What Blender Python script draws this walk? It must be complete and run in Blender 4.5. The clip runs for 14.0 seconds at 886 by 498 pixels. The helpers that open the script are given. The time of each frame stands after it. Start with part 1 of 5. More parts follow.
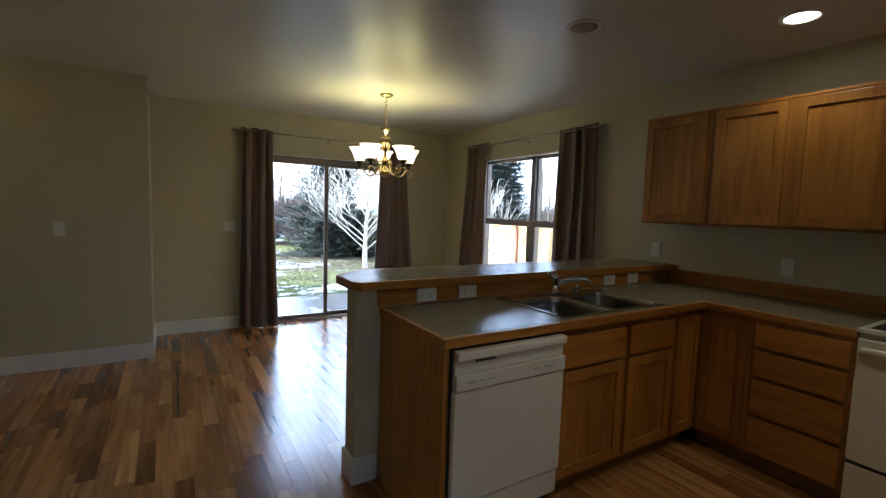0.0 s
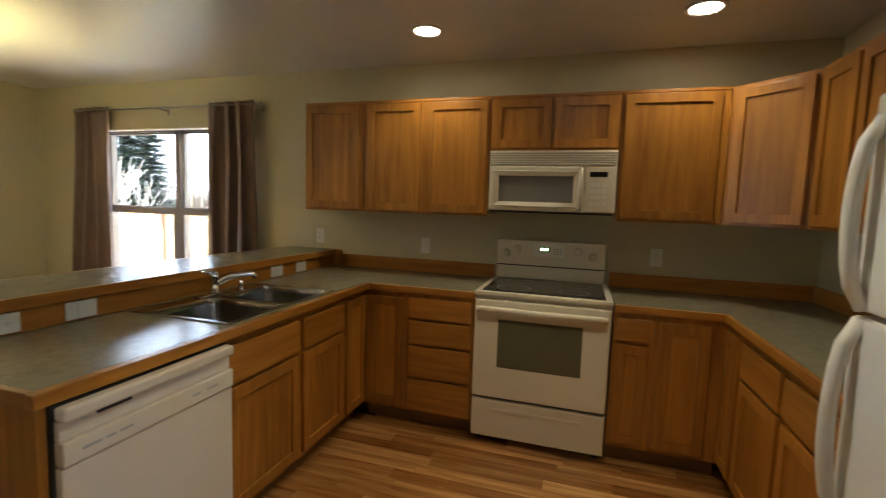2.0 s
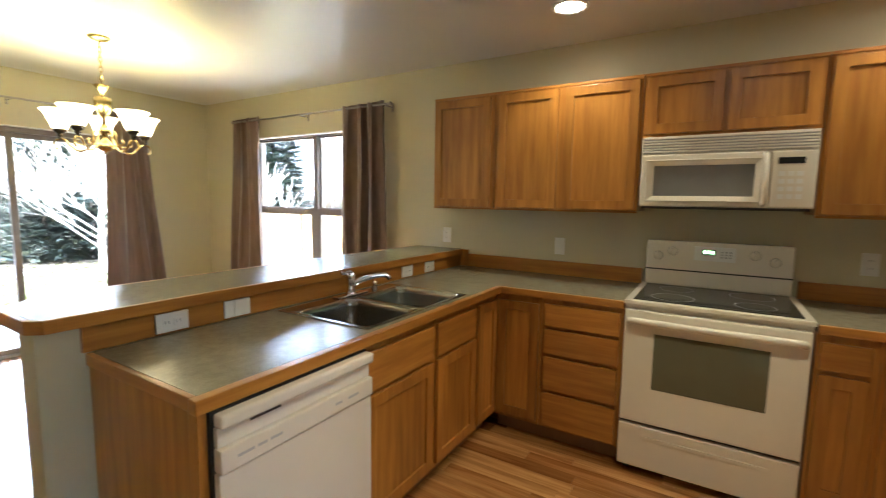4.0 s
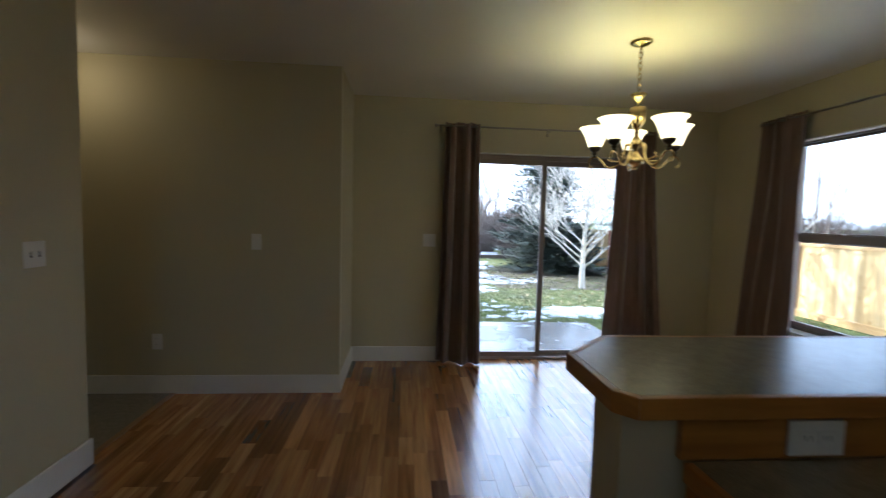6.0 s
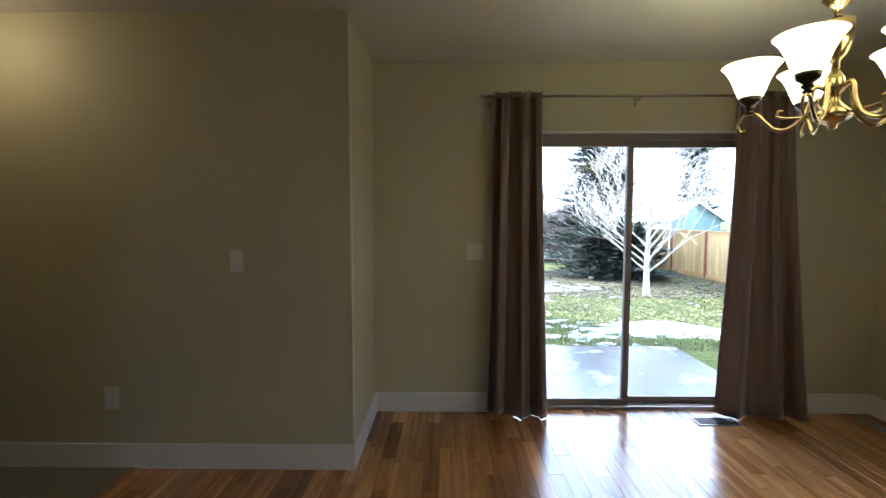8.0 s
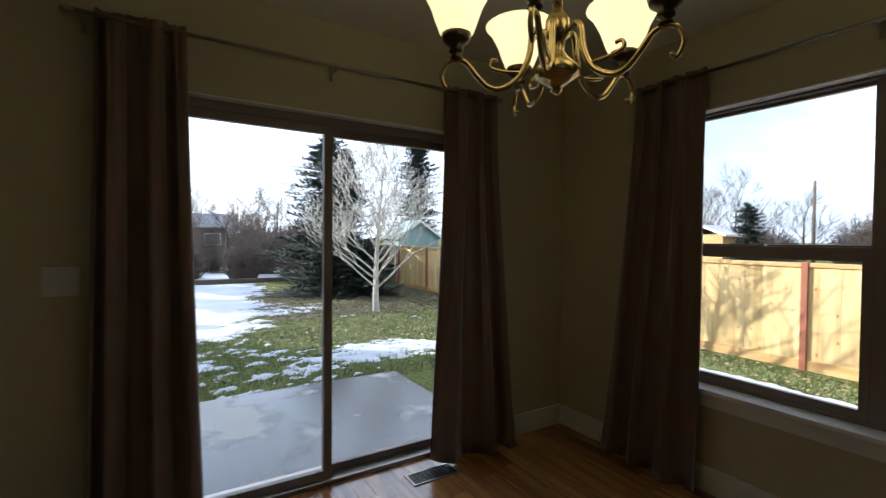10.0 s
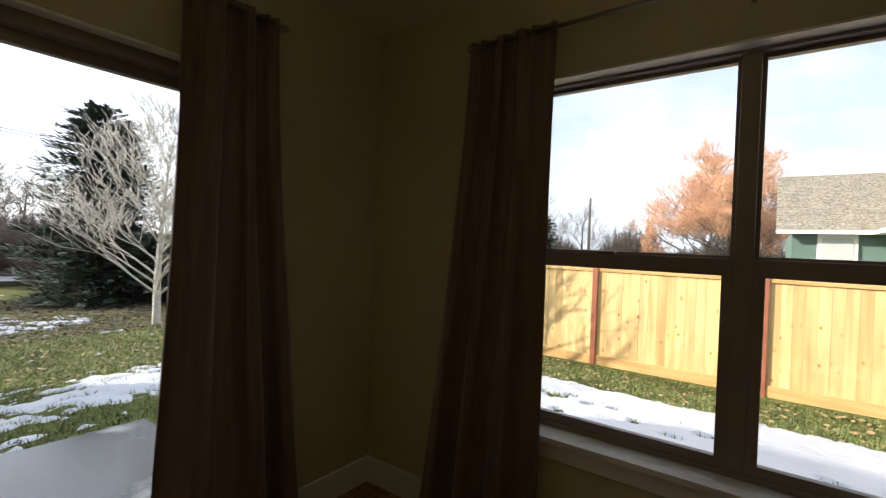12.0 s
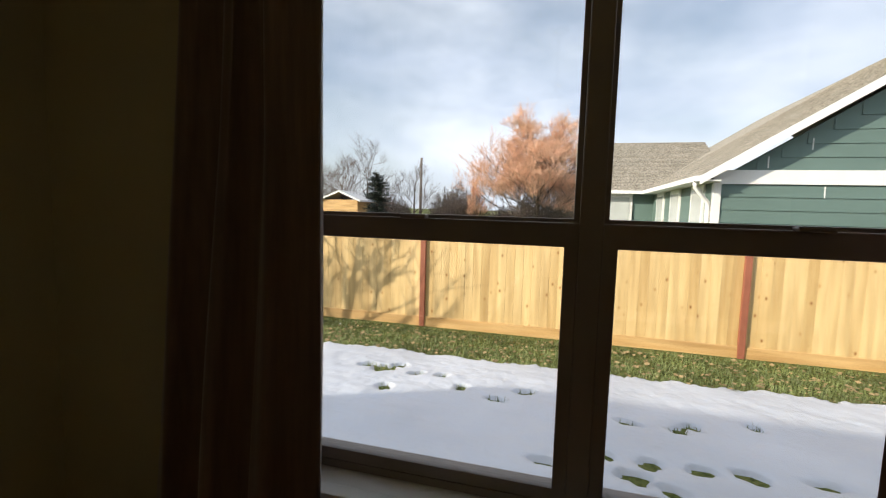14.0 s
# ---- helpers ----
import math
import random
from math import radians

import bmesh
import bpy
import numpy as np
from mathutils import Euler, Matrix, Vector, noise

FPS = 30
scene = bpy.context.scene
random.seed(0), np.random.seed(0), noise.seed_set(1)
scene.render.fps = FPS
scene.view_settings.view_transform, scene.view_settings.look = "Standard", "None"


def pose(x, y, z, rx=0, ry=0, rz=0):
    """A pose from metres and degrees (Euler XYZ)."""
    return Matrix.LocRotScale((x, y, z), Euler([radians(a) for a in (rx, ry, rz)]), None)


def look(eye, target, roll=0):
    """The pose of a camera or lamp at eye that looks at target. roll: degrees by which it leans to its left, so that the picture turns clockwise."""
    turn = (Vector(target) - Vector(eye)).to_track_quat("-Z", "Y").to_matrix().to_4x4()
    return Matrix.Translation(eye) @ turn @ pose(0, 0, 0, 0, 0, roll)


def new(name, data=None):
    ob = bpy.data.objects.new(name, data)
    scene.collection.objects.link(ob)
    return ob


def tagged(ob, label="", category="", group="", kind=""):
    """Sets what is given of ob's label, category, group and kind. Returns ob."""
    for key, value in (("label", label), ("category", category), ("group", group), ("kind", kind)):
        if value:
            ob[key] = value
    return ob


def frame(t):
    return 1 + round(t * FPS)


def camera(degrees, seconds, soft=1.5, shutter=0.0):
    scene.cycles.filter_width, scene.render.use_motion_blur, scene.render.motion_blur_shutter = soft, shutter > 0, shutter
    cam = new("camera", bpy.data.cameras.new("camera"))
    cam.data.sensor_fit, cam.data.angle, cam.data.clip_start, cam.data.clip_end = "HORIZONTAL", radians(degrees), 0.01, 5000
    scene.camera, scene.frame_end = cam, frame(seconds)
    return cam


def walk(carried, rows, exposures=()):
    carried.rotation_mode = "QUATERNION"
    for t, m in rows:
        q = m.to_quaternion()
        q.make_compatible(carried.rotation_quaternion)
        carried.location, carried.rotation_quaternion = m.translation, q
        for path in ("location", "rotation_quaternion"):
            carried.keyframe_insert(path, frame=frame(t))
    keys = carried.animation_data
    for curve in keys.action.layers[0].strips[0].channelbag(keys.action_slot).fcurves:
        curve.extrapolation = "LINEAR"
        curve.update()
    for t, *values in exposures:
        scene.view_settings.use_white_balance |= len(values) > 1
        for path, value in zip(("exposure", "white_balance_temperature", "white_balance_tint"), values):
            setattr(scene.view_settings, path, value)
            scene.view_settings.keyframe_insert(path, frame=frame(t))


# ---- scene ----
cam = camera(89.4, 14.0, 1.1, 0.3)
PATH = [
    (0, (0.451, 0.358, 1.376), (1.5, 2.052, 1.204), 1.9),
    (0.5, (0.557, 0.432, 1.386), (1.716, 2.052, 1.211), 3.9),
    (1, (0.586, 0.515, 1.394), (2.008, 1.917, 1.281), 4.5),
    (1.5, (0.59, 0.537, 1.388), (2.336, 1.509, 1.302), 2.9),
    (2, (0.618, 0.503, 1.382), (2.523, 1.082, 1.195), 1.9),
    (2.2, (0.592, 0.513, 1.378), (2.527, 0.984, 1.191), 1.8),
    (4.5, (0.791, 0.839, 1.388), (2.221, 2.222, 1.185), 0.3),
    (5, (0.801, 1.055, 1.364), (1.796, 2.781, 1.181), 0.3),
    (5.5, (0.8, 1.343, 1.36), (1.353, 3.255, 1.17), 1.7),
    (6, (0.803, 1.588, 1.338), (0.975, 3.576, 1.2), 1.5),
    (6.5, (0.809, 1.83, 1.341), (0.553, 3.811, 1.24), 1.5),
    (7, (0.772, 2.102, 1.347), (0.473, 4.076, 1.225), 0.9),
    (9.5, (1.207, 3.246, 1.323), (2.032, 5.066, 1.237), -0.6),
    (10, (1.384, 3.43, 1.311), (2.433, 5.132, 1.265), 0.5),
    (10.5, (1.567, 3.609, 1.297), (2.814, 5.172, 1.302), 1.8),
    (11, (1.768, 3.738, 1.314), (3.152, 5.181, 1.336), 1.9),
    (11.5, (1.908, 3.847, 1.306), (3.408, 5.169, 1.324), 1.9),
    (12, (2.043, 3.963, 1.305), (3.654, 5.148, 1.279), 2.1),
    (12.5, (2.216, 4.012, 1.297), (3.933, 5.034, 1.202), 1.5),
    (13, (2.404, 4.012, 1.3), (4.195, 4.889, 1.142), 1.2),
    (13.5, (2.596, 4.055, 1.303), (4.461, 4.753, 1.111), 1.4),
    (14, (2.721, 4.096, 1.315), (4.641, 4.627, 1.134), 1.6),
]
EXPOSURES = [(0.0, 2.6, 5200, 8), (1.5, 2.65, 5500, 8), (2.0, 3.75, 6000, 8), (2.2, 3.85, 6000, 8), (4.3, 4.6, 5350, 8), (5.0, 3.85, 5000, 8), (6.0, 2.2, 5150, 8), (7.0, 2.95, 5150, 8), (9.5, 1.65, 5450, 8), (10.0, 1.05, 5800, 8), (10.5, 0.75, 6000, 8), (11.0, 0.68, 6200, 9), (12.0, 0.88, 6600, 9), (14.0, 0.38, 6600, 9)]
walk(cam, [(t, look(eye, target, roll)) for t, eye, target, roll in PATH], EXPOSURES)

# ---------------------------------------------------------------- plan
WX, NY, SY, WWX, CEIL = 3.78, 5.70, -0.86, -0.82, 2.41   # east wall, north wall, south wall, west wall, ceiling
BX, BY = 0.33, 4.955                                      # jog between hall and dining corner
HALL_Y = 4.0                                              # end of the west wall, start of the hall
WIN = (3.14, 4.94, 0.54, 2.0)                             # window: y0, y1, z0, z1
SLD = (1.22, 3.06, 0.0, 1.95)                             # sliding door: x0, x1, z0, z1
CTR, BAR = 0.892, 1.02                                    # worktop and bar heights
SUN_FROM = Vector((-0.55, 0.79, 0.36)).normalized()

# ---------------------------------------------------------------- world, sun, lamps
world = bpy.data.worlds.new("world")
scene.world = world
world.use_nodes = True
wn, wl = world.node_tree.nodes, world.node_tree.links
wn.clear()
w_out = wn.new("ShaderNodeOutputWorld")
w_bg = wn.new("ShaderNodeBackground")
w_sky = wn.new("ShaderNodeTexSky")
w_sky.sky_type, w_sky.sun_disc = "NISHITA", False
w_sky.sun_elevation = math.asin(SUN_FROM.z)
w_sky.sun_rotation = math.atan2(SUN_FROM.x, SUN_FROM.y)
w_sky.air_density, w_sky.dust_density = 1.0, 1.5
w_tc = wn.new("ShaderNodeTexCoord")
w_map = wn.new("ShaderNodeMapping")
w_map.inputs["Scale"].default_value = (1.2, 1.2, 2.6)
w_noise = wn.new("ShaderNodeTexNoise")
w_noise.inputs["Scale"].default_value = 1.5
w_noise.inputs["Detail"].default_value = 5.0
w_noise.inputs["Roughness"].default_value = 0.55
w_ramp = wn.new("ShaderNodeValToRGB")
w_ramp.color_ramp.elements[0].position = 0.36
w_ramp.color_ramp.elements[0].color = (0.42, 0.42, 0.42, 1)
w_ramp.color_ramp.elements[1].position = 0.62
w_cloud = wn.new("ShaderNodeMix")
w_cloud.data_type = "RGBA"
w_shade = wn.new("ShaderNodeTexNoise")
w_shade.inputs["Scale"].default_value = 2.3
w_shade.inputs["Detail"].default_value = 4.0
w_tone = wn.new("ShaderNodeValToRGB")
w_tone.color_ramp.elements[0].position, w_tone.color_ramp.elements[0].color = 0.32, (0.62, 0.67, 0.76, 1)
w_tone.color_ramp.elements[1].position, w_tone.color_ramp.elements[1].color = 0.66, (1, 1, 1, 1)
w_white = wn.new("ShaderNodeMix")
w_white.data_type, w_white.blend_type = "RGBA", "MULTIPLY"
w_white.inputs[0].default_value = 1.0
w_white.inputs[7].default_value = (8.4, 8.8, 9.7, 1)
wl.new(w_tc.outputs["Generated"], w_map.inputs["Vector"])
wl.new(w_map.outputs["Vector"], w_noise.inputs["Vector"])
wl.new(w_noise.outputs["Fac"], w_ramp.inputs["Fac"])
wl.new(w_map.outputs["Vector"], w_shade.inputs["Vector"])
wl.new(w_shade.outputs["Fac"], w_tone.inputs["Fac"])
wl.new(w_tone.outputs["Color"], w_white.inputs[6])
# thin cloud glows on the sun's side of the sky
w_dot = wn.new("ShaderNodeVectorMath")
w_dot.operation = "DOT_PRODUCT"
w_dot.inputs[1].default_value = SUN_FROM
w_near = wn.new("ShaderNodeMapRange")
w_near.inputs["From Min"].default_value, w_near.inputs["From Max"].default_value = 0.3, 1.0
w_near.inputs["To Min"].default_value, w_near.inputs["To Max"].default_value = 1.0, 1.9
w_sunny = wn.new("ShaderNodeVectorMath")
w_sunny.operation = "SCALE"
wl.new(w_tc.outputs["Generated"], w_dot.inputs[0])
wl.new(w_dot.outputs["Value"], w_near.inputs["Value"])
wl.new(w_white.outputs[2], w_sunny.inputs["Vector"])
wl.new(w_near.outputs["Result"], w_sunny.inputs["Scale"])
wl.new(w_sunny.outputs["Vector"], w_cloud.inputs[7])
wl.new(w_ramp.outputs["Color"], w_cloud.inputs[0])
wl.new(w_sky.outputs["Color"], w_cloud.inputs[6])
wl.new(w_cloud.outputs[2], w_bg.inputs["Color"])
w_bg.inputs["Strength"].default_value = 0.11
wl.new(w_bg.outputs["Background"], w_out.inputs["Surface"])


def lamp(name, kind, energy, color, m, **settings):
    data = bpy.data.lights.new(name, kind)
    data.energy, data.color = energy, color
    if kind == "AREA":
        data.shape, data.size, data.size_y = "RECTANGLE", settings["size"], settings["size_y"]
    if kind in ("POINT", "SPOT"):
        data.shadow_soft_size = settings["soft"]
    if kind == "SPOT":
        data.spot_size, data.spot_blend = radians(settings["cone"]), 0.6
    if kind == "SUN":
        data.angle = radians(settings["angle"])
    ob = new(name, data)
    ob.matrix_world = m
    return ob


lamp("sun", "SUN", 4.8, (1.0, 0.90, 0.76), look(SUN_FROM * 50, (0, 0, 0)), angle=0.6)
BULB, CAN = (1.0, 0.82, 0.28), (1.0, 0.86, 0.56)
BULB_W, CAN_W, HALL_W = 0.36, 1.12, 0.36

# ---------------------------------------------------------------- materials
def nodes_of(name):
    m = bpy.data.materials.new(name)
    m.use_nodes = True
    n, l = m.node_tree.nodes, m.node_tree.links
    return m, n, l, n["Principled BSDF"]


def noise_node(n, l, scale, stretch=(1, 1, 1), detail=4.0, rough=0.55, shift=None):
    tc = n.new("ShaderNodeTexCoord")
    mp = n.new("ShaderNodeMapping")
    mp.inputs["Scale"].default_value = stretch
    l.new(tc.outputs["Object"], mp.inputs["Vector"])
    if shift is not None:
        l.new(shift, mp.inputs["Location"])
    t = n.new("ShaderNodeTexNoise")
    t.inputs["Scale"].default_value = scale
    t.inputs["Detail"].default_value = detail
    t.inputs["Roughness"].default_value = rough
    l.new(mp.outputs["Vector"], t.inputs["Vector"])
    return t.outputs["Fac"]


def ramp_node(n, l, fac, stops):
    r = n.new("ShaderNodeValToRGB")
    while len(r.color_ramp.elements) < len(stops):
        r.color_ramp.elements.new(0.5)
    for e, (p, c) in zip(r.color_ramp.elements, stops):
        e.position, e.color = p, (*c, 1)
    l.new(fac, r.inputs["Fac"])
    return r.outputs["Color"]


def bump_node(n, l, fac, bsdf, strength, distance):
    b = n.new("ShaderNodeBump")
    b.inputs["Strength"].default_value, b.inputs["Distance"].default_value = strength, distance
    l.new(fac, b.inputs["Height"])
    l.new(b.outputs["Normal"], bsdf.inputs["Normal"])


def mix_node(n, l, fac, a, b, blend="MIX"):
    m = n.new("ShaderNodeMix")
    m.data_type, m.blend_type = "RGBA", blend
    for socket, value in ((0, fac), (6, a), (7, b)):
        if isinstance(value, (int, float)):
            m.inputs[socket].default_value = value
        elif isinstance(value, tuple):
            m.inputs[socket].default_value = (*value, 1)
        else:
            l.new(value, m.inputs[socket])
    return m.outputs[2]


def shade(c, k):
    return tuple(min(1.0, v * k) for v in c)


def plain(name, color, rough=0.5, metal=0.0, vary=0.08, scale=3.0, grain=120.0, bump=0.05, depth=0.001, coat=0.0, spec=0.5):
    """A painted, moulded or metal surface with faint blotches, fine grain and uneven gloss."""
    m, n, l, b = nodes_of(name)
    big = noise_node(n, l, scale)
    col = ramp_node(n, l, big, [(0.3, shade(color, 1 - vary)), (0.7, shade(color, 1 + vary))])
    l.new(col, b.inputs["Base Color"])
    mr = n.new("ShaderNodeMapRange")
    mr.inputs["To Min"].default_value, mr.inputs["To Max"].default_value = max(0.02, rough - 0.06), min(1, rough + 0.06)
    l.new(noise_node(n, l, scale * 5), mr.inputs["Value"])
    l.new(mr.outputs["Result"], b.inputs["Roughness"])
    b.inputs["Metallic"].default_value = metal
    b.inputs["Coat Weight"].default_value = coat
    b.inputs["Specular IOR Level"].default_value = spec
    if bump:
        bump_node(n, l, noise_node(n, l, grain, detail=2.0), b, bump, depth)
    return m


def wood(name, light, dark, axis, rough=0.38, fine=28.0, along=2.2, source="", tones=None, coat=0.15, bump=0.12, blotch=0.74, spec=0.5, streak=0.9):
    """Timber with grain along one axis; source: "object" or "island" gives each piece its own tone."""
    m, n, l, b = nodes_of(name)
    shift, rand = None, None
    if source == "object":
        info = n.new("ShaderNodeObjectInfo")
        rand = info.outputs["Random"]
    elif source == "island":
        geo = n.new("ShaderNodeNewGeometry")
        rand = geo.outputs["Random Per Island"]
    if rand is not None:
        mul = n.new("ShaderNodeMath")
        mul.operation, mul.inputs[1].default_value = "MULTIPLY", 37.0
        l.new(rand, mul.inputs[0])
        shift = mul.outputs["Value"]
    st = [fine, fine, fine]
    st["xyz".index(axis)] = along
    g = noise_node(n, l, 1.0, st, 6.0, 0.6, shift)
    st2 = [5.0, 5.0, 5.0]
    st2["xyz".index(axis)] = 0.7
    g2 = noise_node(n, l, 1.0, st2, 3.0, 0.5, shift)
    col = ramp_node(n, l, g, [(0.24, shade(dark, streak)), (0.36, dark), (0.68, light)])
    soft = ramp_node(n, l, g2, [(0.3, (blotch, blotch * 0.95, blotch * 0.89)), (0.7, (1.08, 1.06, 1.04))])
    col = mix_node(n, l, 1.0, col, soft, "MULTIPLY")
    if tones:
        piece = ramp_node(n, l, rand, tones)
        col = mix_node(n, l, 1.0, col, piece, "MULTIPLY")
    l.new(col, b.inputs["Base Color"])
    b.inputs["Roughness"].default_value = rough
    b.inputs["Coat Weight"].default_value = coat
    b.inputs["Coat Roughness"].default_value = 0.25
    b.inputs["Specular IOR Level"].default_value = spec
    bump_node(n, l, g, b, bump, 0.001)
    return m


def speckle(name, a, b_col, c, scale, rough, bump=0.05, gloss=0.5):
    m, n, l, b = nodes_of(name)
    f = noise_node(n, l, scale, detail=3.0, rough=0.7)
    f2 = noise_node(n, l, scale * 0.12, detail=3.0)
    col = ramp_node(n, l, f, [(0.35, a), (0.5, b_col), (0.68, c)])
    soft = ramp_node(n, l, f2, [(0.3, (0.86, 0.86, 0.84)), (0.7, (1.1, 1.08, 1.06))])
    l.new(mix_node(n, l, 1.0, col, soft, "MULTIPLY"), b.inputs["Base Color"])
    b.inputs["Roughness"].default_value = rough
    b.inputs["Specular IOR Level"].default_value = gloss
    bump_node(n, l, f, b, bump, 0.001)
    return m


def glowing(name, color, strength, base=(0.9, 0.86, 0.76)):
    m, n, l, b = nodes_of(name)
    b.inputs["Base Color"].default_value = (*base, 1)
    b.inputs["Roughness"].default_value = 0.35
    b.inputs["Emission Strength"].default_value = strength
    l.new(ramp_node(n, l, noise_node(n, l, 9.0), [(0.3, shade(color, 0.85)), (0.7, color)]), b.inputs["Emission Color"])
    return m


def glass_mat(name, tint=(0.97, 0.985, 0.98)):
    m, n, l, b = nodes_of(name)
    b.inputs["Base Color"].default_value = (*tint, 1)
    b.inputs["Roughness"].default_value = 0.0
    b.inputs["Transmission Weight"].default_value = 1.0
    b.inputs["IOR"].default_value = 1.36
    return m


WALL = plain("wall_paint", (0.53, 0.478, 0.305), 0.62, vary=0.03, scale=1.2, grain=260, bump=0.10, depth=0.0012)
CEILP = plain("ceiling_paint", (0.64, 0.62, 0.57), 0.36, vary=0.03, scale=0.8, grain=90, bump=0.16, depth=0.002)
TRIM = plain("white_trim_paint", (0.78, 0.76, 0.70), 0.35, vary=0.03, scale=4, grain=200, bump=0.03)
# wall paint lightened to cream for window light on the jog corner
LITCORNER = plain("corner_painted_light", (0.66, 0.62, 0.46), 0.5, vary=0.03)
FRAME = plain("taupe_vinyl", (0.25, 0.20, 0.165), 0.38, vary=0.05, scale=6)
TRACK = plain("aluminium_track", (0.42, 0.38, 0.34), 0.35, 0.8)
GLASS = glass_mat("window_glass")
OAK = wood("oak_cabinet", (0.49, 0.226, 0.034), (0.33, 0.132, 0.017), "z", rough=0.36, source="object", tones=[(0.0, (0.86, 0.84, 0.82)), (1.0, (1.12, 1.1, 1.08))])
OAK_X = wood("oak_crossgrain_x", (0.49, 0.226, 0.034), (0.33, 0.132, 0.017), "x", rough=0.36, source="object", tones=[(0.0, (0.88, 0.86, 0.84)), (1.0, (1.1, 1.08, 1.06))])
OAK_Y = wood("oak_crossgrain_y", (0.49, 0.226, 0.034), (0.33, 0.132, 0.017), "y", rough=0.36, source="object", tones=[(0.0, (0.88, 0.86, 0.84)), (1.0, (1.1, 1.08, 1.06))])
# brown darkened to carry the shade under the base cabinets
KICKSHADE = plain("toe_kick_painted_shade", (0.22, 0.11, 0.035), 0.6)
FLOOR_TONES = [(0.0, (0.50, 0.40, 0.32)), (0.10, (0.70, 0.58, 0.47)), (0.3, (0.92, 0.82, 0.70)), (0.7, (1.10, 1.06, 1.0)), (1.0, (1.36, 1.40, 1.40))]
PLANK = wood("hickory_plank", (0.66, 0.355, 0.122), (0.33, 0.145, 0.043), "y", rough=0.21, fine=26, along=1.5, source="object", tones=FLOOR_TONES, coat=0.55, blotch=0.62, spec=0.7, streak=0.6)
PLANK_REST = wood("hickory_plank_rest", (0.66, 0.355, 0.122), (0.33, 0.145, 0.043), "y", rough=0.21, fine=26, along=1.5, source="island", tones=FLOOR_TONES, coat=0.55, blotch=0.62, spec=0.7, streak=0.6)
JOINT = plain("dark_floor_joint", (0.10, 0.055, 0.028), 0.7)
CARPET = speckle("grey_carpet", (0.17, 0.155, 0.13), (0.27, 0.25, 0.215), (0.36, 0.335, 0.29), 300, 0.95, 0.6, 0.1)
LAMINATE = speckle("speckled_laminate", (0.195, 0.172, 0.115), (0.25, 0.225, 0.155), (0.30, 0.275, 0.20), 240, 0.25, 0.0, 0.8)
STEEL = plain("brushed_steel", (0.36, 0.35, 0.33), 0.2, 1.0, vary=0.03, scale=0.8, bump=0)
CHROME = plain("chrome", (0.78, 0.78, 0.78), 0.07, 1.0, vary=0.02, bump=0)
WHITE = plain("white_enamel", (0.74, 0.67, 0.54), 0.24, vary=0.02, scale=2, grain=300, bump=0.02, coat=0.3)
FRIDGE = plain("white_textured_enamel", (0.78, 0.77, 0.74), 0.36, vary=0.02, scale=2, grain=420, bump=0.14, coat=0.1)
GREYPANEL = plain("grey_print", (0.42, 0.40, 0.36), 0.4)
BLACK = plain("black_glass", (0.018, 0.018, 0.018), 0.08, vary=0.1)
GASKET = plain("black_gasket", (0.03, 0.028, 0.025), 0.55)
OVENGLASS = plain("smoked_oven_glass", (0.13, 0.125, 0.075), 0.12, vary=0.1)
MESHGLASS = plain("microwave_mesh_glass", (0.22, 0.215, 0.2), 0.16, vary=0.06)
DISPLAY = plain("dark_display", (0.012, 0.02, 0.012), 0.15)
DIGIT = glowing("green_digits", (0.35, 1.0, 0.25), 2.0)
PLATE = plain("white_plate_plastic", (0.74, 0.72, 0.66), 0.35, vary=0.02)
SLOT = plain("dark_slot", (0.05, 0.045, 0.04), 0.6)
BRASS = plain("antique_brass", (0.56, 0.43, 0.20), 0.22, 1.0, vary=0.12, scale=14, grain=160, bump=0.05)
NICKEL = plain("brushed_nickel_rod", (0.40, 0.37, 0.33), 0.3, 1.0)
DARKMETAL = plain("dark_bronze_cup", (0.06, 0.045, 0.03), 0.3, 0.8)
SHADE = glowing("alabaster_glass_lit", (1.0, 0.80, 0.40), 0.62)
CANLIT = glowing("lit_lens", (1.0, 0.88, 0.66), 3.0)
DOMELIT = glowing("lit_dome_glass", (1.0, 0.82, 0.52), 0.6)
CANDARK = plain("unlit_lens", (0.24, 0.20, 0.14), 0.45)


def cloth(name, light, dark):
    m, n, l, b = nodes_of(name)
    weave = noise_node(n, l, 1.0, (900, 900, 900), 2.0)
    slub = noise_node(n, l, 1.0, (60, 60, 4), 4.0)
    col = ramp_node(n, l, slub, [(0.3, dark), (0.7, light)])
    l.new(col, b.inputs["Base Color"])
    b.inputs["Roughness"].default_value = 0.62
    b.inputs["Sheen Weight"].default_value = 0.5
    b.inputs["Sheen Roughness"].default_value = 0.4
    bump_node(n, l, weave, b, 0.15, 0.0006)
    return m


CLOTH = cloth("taupe_satin_curtain", (0.195, 0.124, 0.092), (0.14, 0.088, 0.066))
# outside
SNOW = plain("wet_snow", (0.51, 0.53, 0.58), 0.55, vary=0.10, scale=1.1, grain=7, bump=0.45, depth=0.04)
EARTH = speckle("winter_turf", (0.045, 0.053, 0.016), (0.105, 0.125, 0.034), (0.18, 0.165, 0.07), 22, 0.95, 0.5, 0.1)
BLADE = plain("grass_blade", (0.16, 0.19, 0.062), 0.6, vary=0.5, scale=1.4, bump=0)
DRYLEAF = plain("dry_leaf", (0.30, 0.21, 0.10), 0.8, vary=0.4, scale=3, bump=0)
BARK = plain("pale_bark", (0.50, 0.475, 0.43), 0.85, vary=0.25, scale=6, grain=30, bump=0.4, depth=0.01)
